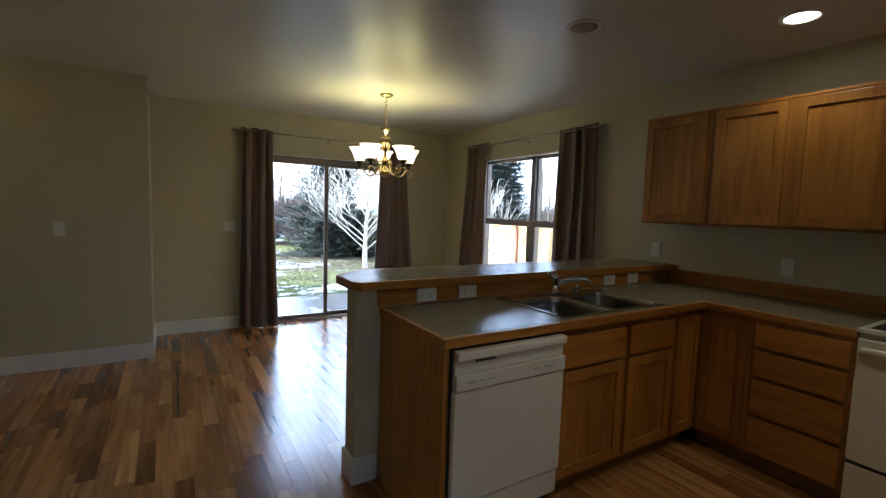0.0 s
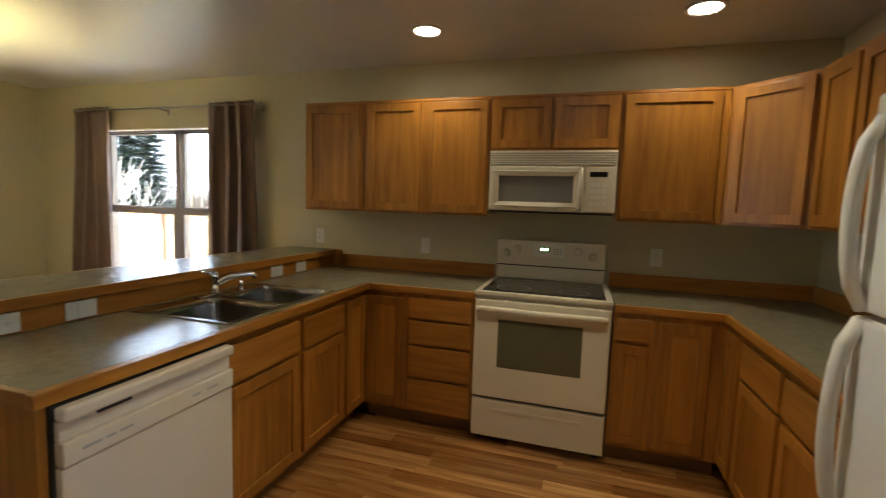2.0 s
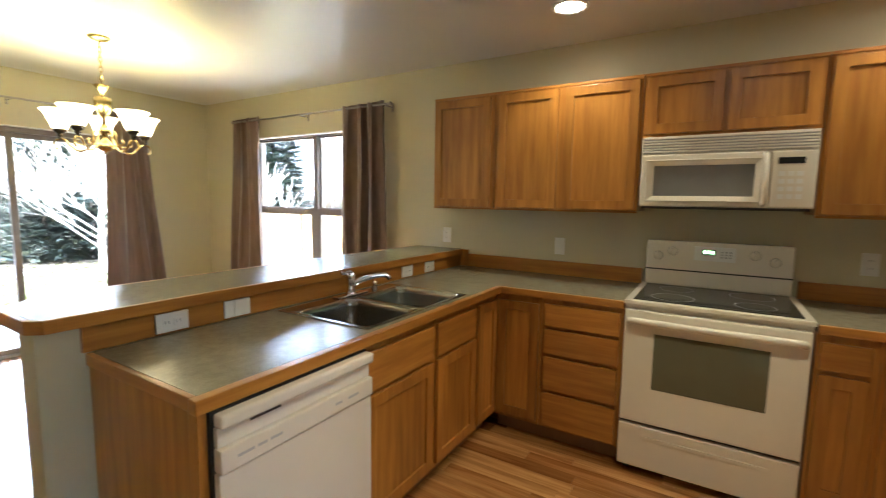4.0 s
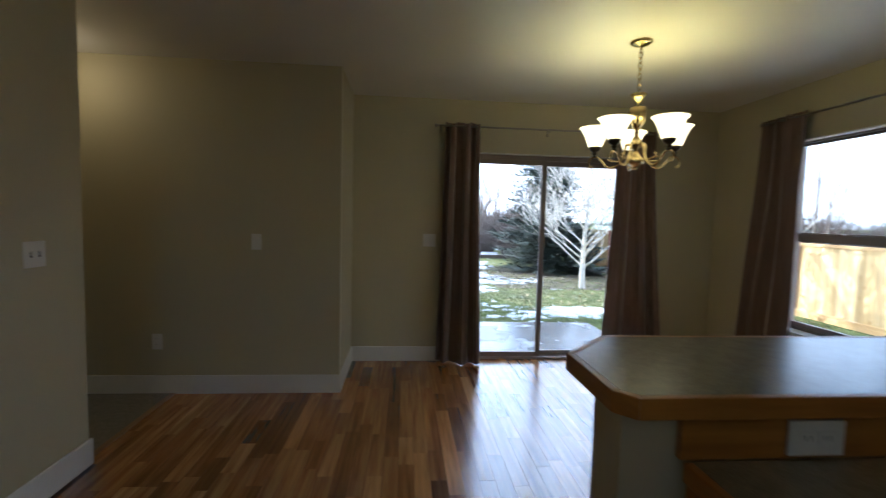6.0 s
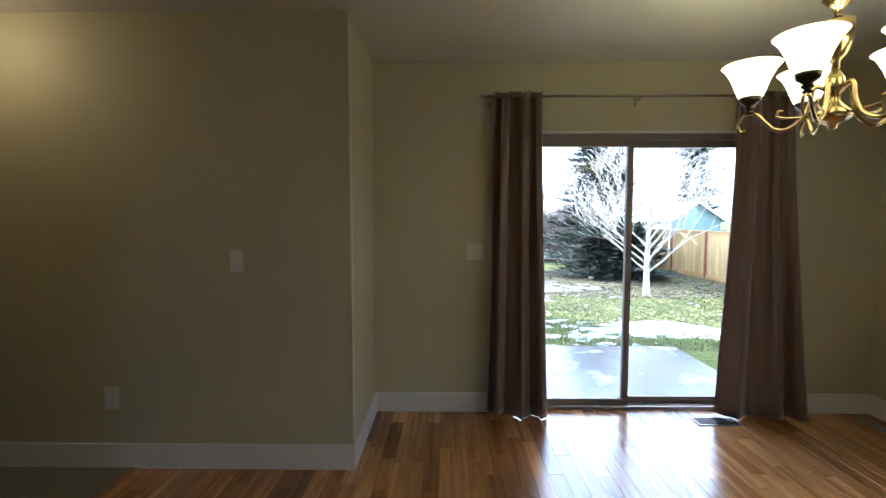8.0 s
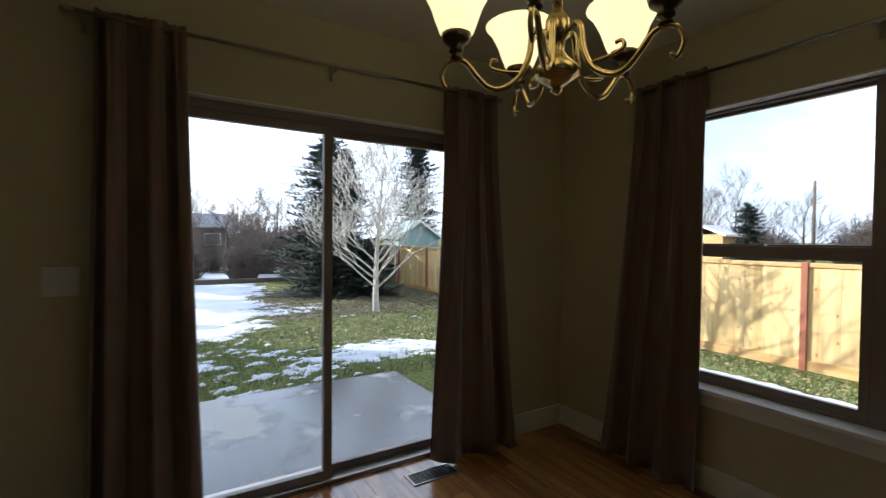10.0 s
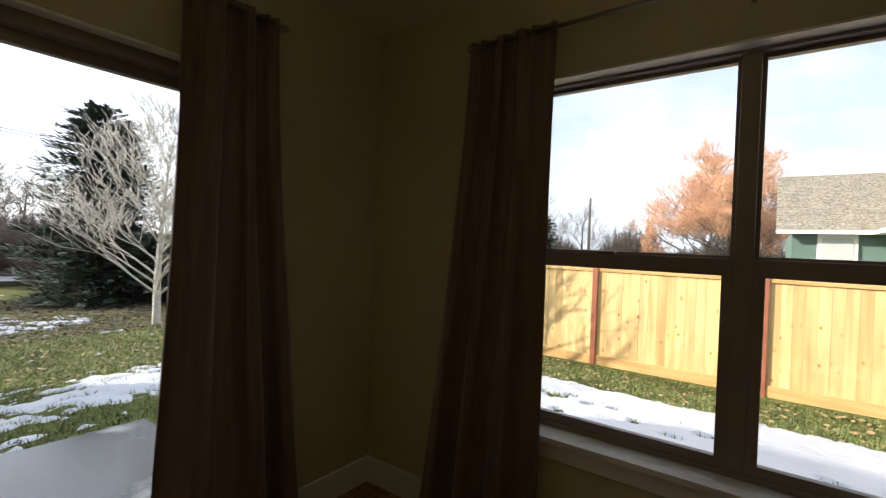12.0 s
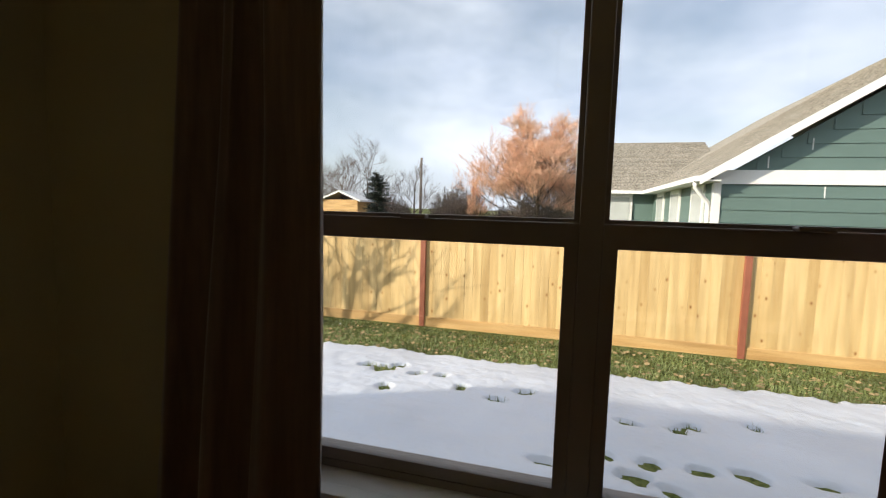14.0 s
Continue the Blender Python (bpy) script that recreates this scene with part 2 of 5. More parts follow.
TWIG = plain("grey_brown_twig", (0.135, 0.105, 0.085), 0.9, vary=0.25, scale=1)
# orange twigs, with the sun's glow put into a lighter colour
SUNLIT_TWIG = plain("sunlit_orange_twig", (0.74, 0.45, 0.30), 0.9, vary=0.2, scale=1)
NEEDLE = plain("spruce_needles", (0.06, 0.082, 0.066), 0.8, vary=0.35, scale=2, bump=0)
FENCEWOOD = wood("new_cedar_board", (0.76, 0.575, 0.29), (0.68, 0.48, 0.22), "z", rough=0.7, fine=16, along=0.9, source="object", tones=[(0.0, (0.86, 0.82, 0.74)), (0.35, (0.97, 0.95, 0.92)), (0.7, (1.0, 1.0, 1.0)), (1.0, (1.06, 1.06, 1.04))], coat=0.0)
FENCERAIL = wood("new_cedar_rail", (0.68, 0.45, 0.20), (0.56, 0.34, 0.13), "y", rough=0.7, fine=16, along=0.9, coat=0.0)
def knotty(m):
    """Small dark knots scattered over the boards."""
    n, l = m.node_tree.nodes, m.node_tree.links
    b = n["Principled BSDF"]
    source = b.inputs["Base Color"].links[0].from_socket
    info, tc, off = n.new("ShaderNodeObjectInfo"), n.new("ShaderNodeTexCoord"), n.new("ShaderNodeMapping")
    mul = n.new("ShaderNodeMath")
    mul.operation, mul.inputs[1].default_value = "MULTIPLY", 53.0
    l.new(info.outputs["Random"], mul.inputs[0])
    off.inputs["Scale"].default_value = (1.0, 1.0, 0.62)
    l.new(tc.outputs["Object"], off.inputs["Vector"])
    l.new(mul.outputs["Value"], off.inputs["Location"])
    v = n.new("ShaderNodeTexVoronoi")
    v.inputs["Scale"].default_value = 6.5
    l.new(off.outputs["Vector"], v.inputs["Vector"])
    spot = ramp_node(n, l, v.outputs["Distance"], [(0.04, (0.40, 0.25, 0.15)), (0.09, (0.74, 0.62, 0.50)), (0.16, (1, 1, 1))])
    l.new(mix_node(n, l, 1.0, source, spot, "MULTIPLY"), b.inputs["Base Color"])


knotty(FENCEWOOD)
POSTWOOD = plain("red_stained_post", (0.30, 0.10, 0.055), 0.7, vary=0.15, scale=4)
SIDING = plain("green_siding_paint", (0.115, 0.175, 0.155), 0.6, vary=0.08, scale=0.8, grain=40, bump=0.1)
SHEDPAINT = plain("pale_teal_paint", (0.26, 0.37, 0.36), 0.6, vary=0.08, scale=0.8, grain=40, bump=0.1)
HOUSEWHITE = plain("white_house_trim", (0.78, 0.77, 0.74), 0.5, vary=0.04)
SHINGLE = speckle("grey_brown_shingle", (0.16, 0.14, 0.11), (0.29, 0.262, 0.215), (0.45, 0.41, 0.345), 13, 0.9, 0.3, 0.2)
FARROOF = plain("far_grey_roof", (0.16, 0.18, 0.21), 0.8, vary=0.15, scale=0.5)
FARWALL = plain("far_brown_wall", (0.17, 0.13, 0.10), 0.8, vary=0.15, scale=0.4)
DARKPANE = plain("far_window_pane", (0.10, 0.12, 0.13), 0.1)
# pane colour lightened to carry the sky's reflection
PALEPANE = plain("pane_painted_reflection", (0.50, 0.52, 0.50), 0.15)
OUTWALL = plain("house_outer_wall", (0.42, 0.40, 0.36), 0.8)
WIRE = plain("black_wire", (0.03, 0.03, 0.03), 0.7)
POLEWOOD = plain("grey_pole", (0.16, 0.13, 0.11), 0.9)


def wet_concrete():
    m, n, l, b = nodes_of("wet_concrete")
    big = noise_node(n, l, 0.85, detail=6.0)
    fine = noise_node(n, l, 60, detail=4.0)
    dry = ramp_node(n, l, fine, [(0.3, (0.36, 0.355, 0.345)), (0.7, (0.46, 0.455, 0.44))])
    wet = ramp_node(n, l, fine, [(0.3, (0.085, 0.087, 0.09)), (0.7, (0.125, 0.125, 0.125))])
    mask = ramp_node(n, l, big, [(0.42, (0, 0, 0)), (0.455, (1, 1, 1))])
    l.new(mix_node(n, l, mask, dry, wet), b.inputs["Base Color"])
    rr = ramp_node(n, l, big, [(0.40, (0.75, 0.75, 0.75)), (0.48, (0.17, 0.17, 0.17))])
    l.new(rr, b.inputs["Roughness"])
    bump_node(n, l, fine, b, 0.15, 0.002)
    return m


CONCRETE = wet_concrete()

# ---------------------------------------------------------------- mesh helpers
def box(bm, x0, x1, y0, y1, z0, z1, m=None):
    vs = [bm.verts.new((x, y, z)) for z in (z0, z1) for x, y in ((x0, y0), (x1, y0), (x1, y1), (x0, y1))]
    if m is not None:
        for v in vs:
            v.co = m @ v.co
    for q in ((3, 2, 1, 0), (4, 5, 6, 7), (0, 1, 5, 4), (1, 2, 6, 5), (2, 3, 7, 6), (3, 0, 4, 7)):
        bm.faces.new([vs[i] for i in q])
    return vs


def boxes(*dims, m=None):
    bm = bmesh.new()
    for d in dims:
        box(bm, *d, m=m)
    return bm


def lathe(bm, profile, cx, cy, segs=24, m=None):
    """Turns a profile of (radius, z) round the upright through (cx, cy)."""
    rings = []
    for r, z in profile:
        ring = [bm.verts.new((cx + max(r, 0.0004) * math.cos(a), cy + max(r, 0.0004) * math.sin(a), z)) for a in (2 * math.pi * i / segs for i in range(segs))]
        rings.append(ring)
    for a, b in zip(rings, rings[1:]):
        for i in range(segs):
            bm.faces.new((a[i], a[(i + 1) % segs], b[(i + 1) % segs], b[i]))
    bm.faces.new(rings[0][::-1])
    bm.faces.new(rings[-1])
    if m is not None:
        for ring in rings:
            for v in ring:
                v.co = m @ v.co
    return bm


def curve_points(pts, radii, k=4):
    """A smooth line through the given points, with its radii."""
    out, rad = [], []
    p = [Vector(q) for q in pts]
    for i in range(len(p) - 1):
        a, b, c, d = p[max(0, i - 1)], p[i], p[i + 1], p[min(len(p) - 1, i + 2)]
        for j in range(k):
            t = j / k
            out.append(0.5 * (2 * b + (c - a) * t + (2 * a - 5 * b + 4 * c - d) * t * t + (3 * b - a - 3 * c + d) * t ** 3))
            rad.append(radii[i] * (1 - t) + radii[i + 1] * t)
    return out + [p[-1]], rad + [radii[-1]]


def tube(bm, pts, radii, segs=8):
    """A round bar along points, with a radius at each."""
    pts = [Vector(p) for p in pts]
    if isinstance(radii, (int, float)):
        radii = [radii] * len(pts)
    rings, side = [], None
    for i, p in enumerate(pts):
        d = (pts[min(i + 1, len(pts) - 1)] - pts[max(i - 1, 0)]).normalized()
        if side is None:
            side = d.orthogonal().normalized()
        side = (side - d * side.dot(d)).normalized()
        up = d.cross(side)
        rings.append([bm.verts.new(p + radii[i] * (math.cos(a) * side + math.sin(a) * up)) for a in (2 * math.pi * k / segs for k in range(segs))])
    for a, b in zip(rings, rings[1:]):
        for i in range(segs):
            bm.faces.new((a[i], a[(i + 1) % segs], b[(i + 1) % segs], b[i]))
    bm.faces.new(rings[0][::-1])
    bm.faces.new(rings[-1])
    return bm


def ring(outer, inner, ya, yb, m=None):
    """A flat frame upright in x and z: outer and inner (x0, x1, z0, z1), between depths ya and yb."""
    bm = bmesh.new()
    loops = []
    for (xa, xb, za, zb) in (outer, inner):
        for y in (ya, yb):
            loops.append([bm.verts.new((x, y, z) if m is None else m @ Vector((x, y, z))) for x, z in ((xa, za), (xb, za), (xb, zb), (xa, zb))])
    oa, ob2, ia, ib = loops
    for i in range(4):
        j = (i + 1) % 4
        for q in ((oa[i], oa[j], ob2[j], ob2[i]), (ia[j], ia[i], ib[i], ib[j]), (oa[j], oa[i], ia[i], ia[j]), (ob2[i], ob2[j], ib[j], ib[i])):
            bm.faces.new(q)
    return bm


def mesh_of(name, bm, material, bevel=0.0, smooth=False, segs=2):
    if bevel:
        bmesh.ops.bevel(bm, geom=bm.edges[:], offset=bevel, segments=segs, profile=0.6, affect="EDGES", clamp_overlap=True)
    bmesh.ops.recalc_face_normals(bm, faces=bm.faces[:])
    me = bpy.data.meshes.new(name)
    bm.to_mesh(me)
    bm.free()
    me.materials.append(material)
    if smooth:
        for p in me.polygons:
            p.use_smooth = True
    return me


def thing(name, at, label, category, group="", kind=""):
    ob = new(name)
    ob.location, ob.empty_display_size = at, 0.1
    return tagged(ob, label, category, group, kind)


def part(name, bm, material, parent, label="", bevel=0.0, smooth=False, segs=2):
    """One mesh in world places as a part of a thing or of a part."""
    ob = new(name, mesh_of(name, bm, material, bevel, smooth, segs))
    ob.parent = parent
    if parent.type == "EMPTY":
        ob.matrix_parent_inverse = Matrix.Translation(-Vector(parent.location))
    if label:
        tagged(ob, label)
    return ob


def whole(name, bm, material, label, category, kind="", bevel=0.0, smooth=False, group=""):
    """One thing made of a single mesh."""
    ob = new(name, mesh_of(name, bm, material, bevel, smooth))
    return tagged(ob, label, category, group, kind)


def structure(name, bm, material, label, category, bevel=0.0):
    return whole(name, bm, material, label, category, "structure", bevel)


def face_frame(origin, along, out):
    """Local axes for a cabinet front: x along it, y outward, z up."""
    a, o = Vector(along), Vector(out)
    m = Matrix(((a.x, o.x, 0, origin[0]), (a.y, o.y, 0, origin[1]), (0, 0, 1, origin[2]), (0, 0, 0, 1)))
    return m


# ---------------------------------------------------------------- the room's shell
T = 0.17
y0, y1, z0, z1 = WIN
structure("wall_east", boxes((WX, WX + T, SY, y0, 0, CEIL), (WX, WX + T, y1, NY, 0, CEIL), (WX, WX + T, y0, y1, 0, z0), (WX, WX + T, y0, y1, z1, CEIL)), WALL, "pale olive painted wall with a window opening", "wall")
x0, x1, z0, z1 = SLD
structure("wall_north", boxes((BX - 0.12, x0, NY, NY + T, 0, CEIL), (x1, WX + T, NY, NY + T, 0, CEIL), (x0, x1, NY, NY + T, z1, CEIL)), WALL, "pale olive painted wall round the sliding door", "wall")
structure("wall_jog", boxes((BX - 0.12, BX, BY + 0.12, NY, 0, CEIL)), WALL, "short painted return wall beside the dining corner", "wall")
structure("wall_hall", boxes((-4.2, BX, BY, BY + 0.12, 0, CEIL)), WALL, "taupe-lit painted hall wall", "wall")
structure("wall_west", boxes((WWX - 0.12, WWX, -1.7, HALL_Y, 0, CEIL)), WALL, "painted wall that ends at the hall opening", "wall")
structure("wall_hall_south", boxes((-4.2, WWX - 0.12, HALL_Y - 0.12, HALL_Y, 0, CEIL)), WALL, "painted wall along the hall", "wall")
structure("wall_hall_end", boxes((-4.32, -4.2, HALL_Y - 0.12, BY + 0.12, 0, CEIL)), WALL, "painted wall at the hall's end", "wall")
structure("wall_south", boxes((1.06, WX + T, SY - 0.12, SY, 0, CEIL)), WALL, "painted wall behind the fridge and worktop", "wall")
structure("wall_alcove", boxes((1.06, 1.18, -1.7, SY - 0.12, 0, CEIL)), WALL, "painted wall of the entry passage", "wall")
# the opening is an addition that brings daylight in from behind
structure("wall_back", ring((WWX - 0.12, 1.18, 0, CEIL), (-0.35, 0.55, 0.9, 2.05), -1.82, -1.7), WALL, "painted wall with an opening added to let in daylight", "wall")
structure("ceiling", boxes((-4.32, WX + T, -1.82, NY + T, CEIL, CEIL + 0.15)), CEILP, "off-white textured ceiling", "ceiling")
# strip whose paler colour stands for light caught by the return wall
structure("trim_jog_corner", boxes((BX - 0.002, BX + 0.006, BY - 0.004, BY + 0.03, 0.13, CEIL)), LITCORNER, "corner bead with window light painted in as cream", "wall trim", 0.002)


def baseboard(name, *runs):
    bm = bmesh.new()
    for xa, xb, ya, yb in runs:
        box(bm, xa, xb, ya, yb, 0.0, 0.138)
    return structure(name, bm, TRIM, "white painted baseboard along the wall", "baseboard", 0.004)


B = 0.014
baseboard("baseboard_north_a", (BX + B, SLD[0], NY - B, NY))
baseboard("baseboard_north_b", (SLD[1], WX - B, NY - B, NY))
baseboard("baseboard_jog", (BX, BX + B, BY - B, NY))
baseboard("baseboard_hall", (-4.2, BX, BY - B, BY))
baseboard("baseboard_west", (WWX, WWX + B, -1.7, HALL_Y))
baseboard("baseboard_west_end", (WWX - 0.12, WWX + B, HALL_Y, HALL_Y + B))
baseboard("baseboard_east", (WX - B, WX, 2.52, NY))


# sliding door
def window_unit(name, label, category):
    return thing(name, (0, 0, 0), label, category, "", "structure")


sd = window_unit("door_sliding", "taupe vinyl sliding glass door to the patio", "sliding door")
x0, x1, z0, z1 = SLD
part("frame", boxes((x0, x0 + 0.05, NY + 0.06, NY + T + 0.02, 0.0, z1), (x1 - 0.05, x1, NY + 0.06, NY + T + 0.02, 0.0, z1), (x0 + 0.05, x1 - 0.05, NY + 0.06, NY + T + 0.02, z1 - 0.05, z1)), FRAME, sd, "", 0.003)
part("threshold", boxes((x0 + 0.05, x1 - 0.05, NY + 0.04, NY + T + 0.05, -0.02, 0.022)), TRACK, sd, "worn metal threshold track", 0.003)


def sash(parent, name, xa, xb, ya, yb, za, zb, w, axis="x", head=None):
    """A glazed sash with its pane, in the plane of x or of y; head: the depth of its top rail."""
    wt = w if head is None else head
    def b4(a0, a1, c0, c1, e0, e1):
        return (a0, a1, c0, c1, e0, e1) if axis == "x" else (c0, c1, a0, a1, e0, e1)
    turn = Matrix.Identity(4) if axis == "x" else Matrix(((0, 1, 0, 0), (1, 0, 0, 0), (0, 0, 1, 0), (0, 0, 0, 1)))
    f = part(name, ring((xa, xb, za, zb), (xa + w, xb - w, za + w, zb - wt), ya, yb, turn), FRAME, parent, "", 0.002)
    mid = (ya + yb) / 2
    p = part("pane", boxes(b4(xa + w - 0.005, xb - w + 0.005, mid - 0.003, mid + 0.003, za + w - 0.005, zb - wt + 0.005)), GLASS, f)
    p.visible_shadow = False
    return f


sash(sd, "sliding_panel", x0 + 0.05, 2.132, NY + 0.07, NY + 0.11, 0.022, z1 - 0.05, 0.042)
sash(sd, "fixed_panel", 2.108, x1 - 0.05, NY + 0.118, NY + 0.158, 0.022, z1 - 0.05, 0.042)
part("pull_handle", boxes((x0 + 0.06, x0 + 0.085, NY + 0.04, NY + 0.07, 0.92, 1.14)), FRAME, sd, "", 0.006)

# double window
# unseen window, added so that sky light reaches the room's near walls
bw = window_unit("window_added_daylight", "unseen taupe window added behind the kitchen for daylight", "window")
sash(bw, "window_frame", -0.35, 0.55, -1.78, -1.74, 0.9, 2.05, 0.05)
y0, y1, z0, z1 = WIN
wd = window_unit("window_1", "taupe vinyl double single-hung window", "window")
xa, xb = WX + 0.07, WX + T + 0.01
part("window_frame", boxes((xa, xb, y0, y0 + 0.03, z0, z1), (xa, xb, y1 - 0.03, y1, z0, z1), (xa, xb, y0 + 0.03, y1 - 0.03, z1 - 0.02, z1), (xa, xb, y0 + 0.03, y1 - 0.03, z0 + 0.0065, z0 + 0.03)), FRAME, wd, "", 0.002)
part("mullion", boxes((xa + 0.004, xb - 0.004, 4.012, 4.068, z0 + 0.03, z1 - 0.02)), FRAME, wd, "", 0.003)
for a, b in ((y0 + 0.03, 4.012), (4.068, y1 - 0.03)):
    sash(wd, "upper_sash", a, b, WX + 0.107, WX + 0.137, 1.284, z1 - 0.02, 0.014, "y")
    low = sash(wd, "lower_sash", a, b, WX + 0.074, WX + 0.104, z0 + 0.03, 1.288, 0.034, "y", 0.060)
    part("latch", boxes((WX + 0.05, WX + 0.085, (a + b) / 2 - 0.035, (a + b) / 2 + 0.035, 1.286, 1.299)), FRAME, low, "", 0.005)
structure("window_sill", boxes((WX - 0.045, WX - 0.0005, y0 - 0.06, y1 + 0.06, z0 - 0.018, z0 + 0.006), (WX - 0.0005, WX + T - 0.01, y0 + 0.001, y1 - 0.001, z0 + 0.0008, z0 + 0.006)), TRIM, "white painted window sill", "window sill", 0.004)
structure("trim_window_liner", boxes((WX + 0.002, xa - 0.0005, y0 + 0.0005, y1 - 0.0005, z1 - 0.009, z1 - 0.0005), (WX + 0.002, xa - 0.0005, y0 + 0.0005, y0 + 0.009, z0 + 0.007, z1 - 0.0095), (WX + 0.002, xa - 0.0005, y1 - 0.009, y1 - 0.0005, z0 + 0.007, z1 - 0.0095)), TRIM, "white painted window reveal", "trim")
structure("trim_door_liner", boxes((SLD[0] + 0.0005, SLD[1] - 0.0005, NY + 0.002, NY + 0.0595, SLD[3] - 0.009, SLD[3] - 0.0005), (SLD[0] + 0.0005, SLD[0] + 0.009, NY + 0.002, NY + 0.0595, 0.001, SLD[3] - 0.0095), (SLD[1] - 0.009, SLD[1] - 0.0005, NY + 0.002, NY + 0.0595, 0.001, SLD[3] - 0.0095)), TRIM, "white painted door reveal", "trim")
structure("window_apron", boxes((WX - 0.016, WX, y0 - 0.03, y1 + 0.03, z0 - 0.09, z0 - 0.018)), TRIM, "white painted apron under the sill", "trim", 0.003)


# curtains and rods
def curtain(name, axis, at, a0, a1, b0, b1, folds, seed, label):
    """A pleated panel hung at depth `at`; a: its span at the rod, b: at the hem."""
    rnd = random.Random(seed)
    nu, nv = folds * 22, 30
    ph = [rnd.uniform(-0.5, 0.5) for _ in range(folds + 2)]
    amp = [rnd.uniform(0.7, 1.15) for _ in range(folds + 2)]
    bm = bmesh.new()
    rows = []
    top, hem = 2.185, 0.012
    for j in range(nv + 1):
        v = j / nv
        z = top + (hem - top) * v
        row = []
        for i in range(nu + 1):
            u = i / nu
            k = folds * (u + 0.07 * math.sin(5.1 * u + seed) * math.sin(math.pi * u))
            ki = int(min(k, folds))
            wob = ph[ki] * (1 - (k - ki)) + ph[ki + 1] * (k - ki)
            am = amp[ki] * (1 - (k - ki)) + amp[ki + 1] * (k - ki)
            lo = a0 + (a1 - a0) * u
            hi = b0 + (b1 - b0) * u
            s = lo + (hi - lo) * v ** 1.35
            gather = max(0.0, 1 - v * 3.0)
            depth = (0.030 + 0.018 * v) * am * math.sin(2 * math.pi * k + wob * (0.4 + 2.2 * v)) + 0.008 * math.sin(7 * v + 5 * u + seed)
            depth += 0.011 * gather * math.sin(6 * math.pi * k + 2 * wob) + 0.006 * math.sin(5 * math.pi * k + 4 * v + seed)
            s += 0.010 * am * math.cos(4 * math.pi * k + wob)
            zz = z + (0.012 * math.sin(2 * math.pi * k) if j == 0 else 0) + (0.010 * math.sin(5 * u + seed) if j == nv else 0)
            row.append(bm.verts.new((s, at + depth, zz) if axis == "x" else (at + depth, s, zz)))
        rows.append(row)
    for ra, rb in zip(rows, rows[1:]):
        for i in range(nu):
            bm.faces.new((ra[i], ra[i + 1], rb[i + 1], rb[i]))
    ob = whole(name, bm, CLOTH, label, "curtain", "", 0.0, True, "dark curtains")
    md = ob.modifiers.new("thick", "SOLIDIFY")
    md.thickness = 0.003
    return ob


TAUPE = "dark taupe satin curtain hanging to the floor beside the "
curtain("curtain", "x", NY - 0.085, 1.14, 1.45, 1.09, 1.51, 3, 1, TAUPE + "sliding door")
curtain("curtain", "x", NY - 0.085, 2.745, 3.09, 2.675, 3.26, 3, 2, TAUPE + "sliding door")
curtain("curtain", "y", WX - 0.085, 4.66, 5.06, 4.67, 5.28, 3, 3, TAUPE + "window")
curtain("curtain", "y", WX - 0.085, 3.06, 3.51, 3.0, 3.53, 3, 4, TAUPE + "window")


def curtain_rod(axis, at, a, b, brackets, z=2.155):
    def p(s, d=0.0, dz=0.0):
        return (s, at + d, z + dz) if axis == "x" else (at + d, s, z + dz)
    t = thing("curtain_rod", p((a + b) / 2), "thin brushed nickel curtain rod with knob ends", "curtain rod", "curtain rods")
    part("rod", tube(bmesh.new(), [p(a), p(b)], 0.0085, 12), NICKEL, t, "", 0, True)
    for s, sign in ((a, -1), (b, 1)):
        part("finial", tube(bmesh.new(), [p(s + sign * d) for d in (0.0, 0.008, 0.014, 0.026, 0.036, 0.041)], [0.009, 0.012, 0.008, 0.017, 0.013, 0.003], 12), NICKEL, t, "", 0, True)
    for s in brackets:
        bm = tube(bmesh.new(), [p(s, 0, -0.012), p(s, 0.05, -0.012), p(s, 0.098, -0.012)], 0.005, 8)
        tube(bm, [p(s, 0.092, -0.045), p(s, 0.097, 0.02)], 0.008, 8)
        part("bracket", bm, NICKEL, t, "", 0, True)


curtain_rod("x", NY - 0.1, 1.09, 3.10, (1.11, 2.1, 3.085))
curtain_rod("y", WX - 0.1, 3.02, 5.03, (3.04, 4.04, 5.015))


# ---------------------------------------------------------------- wall plates, registers, lights
def plate(name, c, out, label, gangs=1, style="outlet", upright=True):
    o = Vector(out)
    a = Vector((o.y, -o.x, 0))
    m = face_frame(c, a, o)
    w, h = (0.07 + 0.046 * (gangs - 1), 0.115)
    if not upright:
        w, h = h, w
    t = thing(name, c, label, "wall plate" if style == "blank" else "outlet" if style == "outlet" else "light switch", "wall plates")
    part("cover", boxes((-w / 2, w / 2, 0.0, 0.006, -h / 2, h / 2), m=m), PLATE, t, "", 0.002)
    for g in range(gangs):
        u = (g - (gangs - 1) / 2) * 0.046
        if style == "outlet":
            for d in (-0.02, 0.02):
                du, dz = (u, d) if upright else (u + d, 0)
                r = part("receptacle", boxes((du - 0.015, du + 0.015, 0.006, 0.008, dz - 0.014, dz + 0.014), m=m), PLATE, t, "", 0.0008)
                part("slot", boxes((du - 0.007, du - 0.005, 0.008, 0.0083, dz - 0.004, dz + 0.006), (du + 0.005, du + 0.007, 0.008, 0.0083, dz - 0.004, dz + 0.006), m=m), SLOT, r)
        elif style == "toggle":
            part("toggle", boxes((u - 0.005, u + 0.005, 0.006, 0.018, -0.004, 0.012), m=m), PLATE, t, "", 0.001)
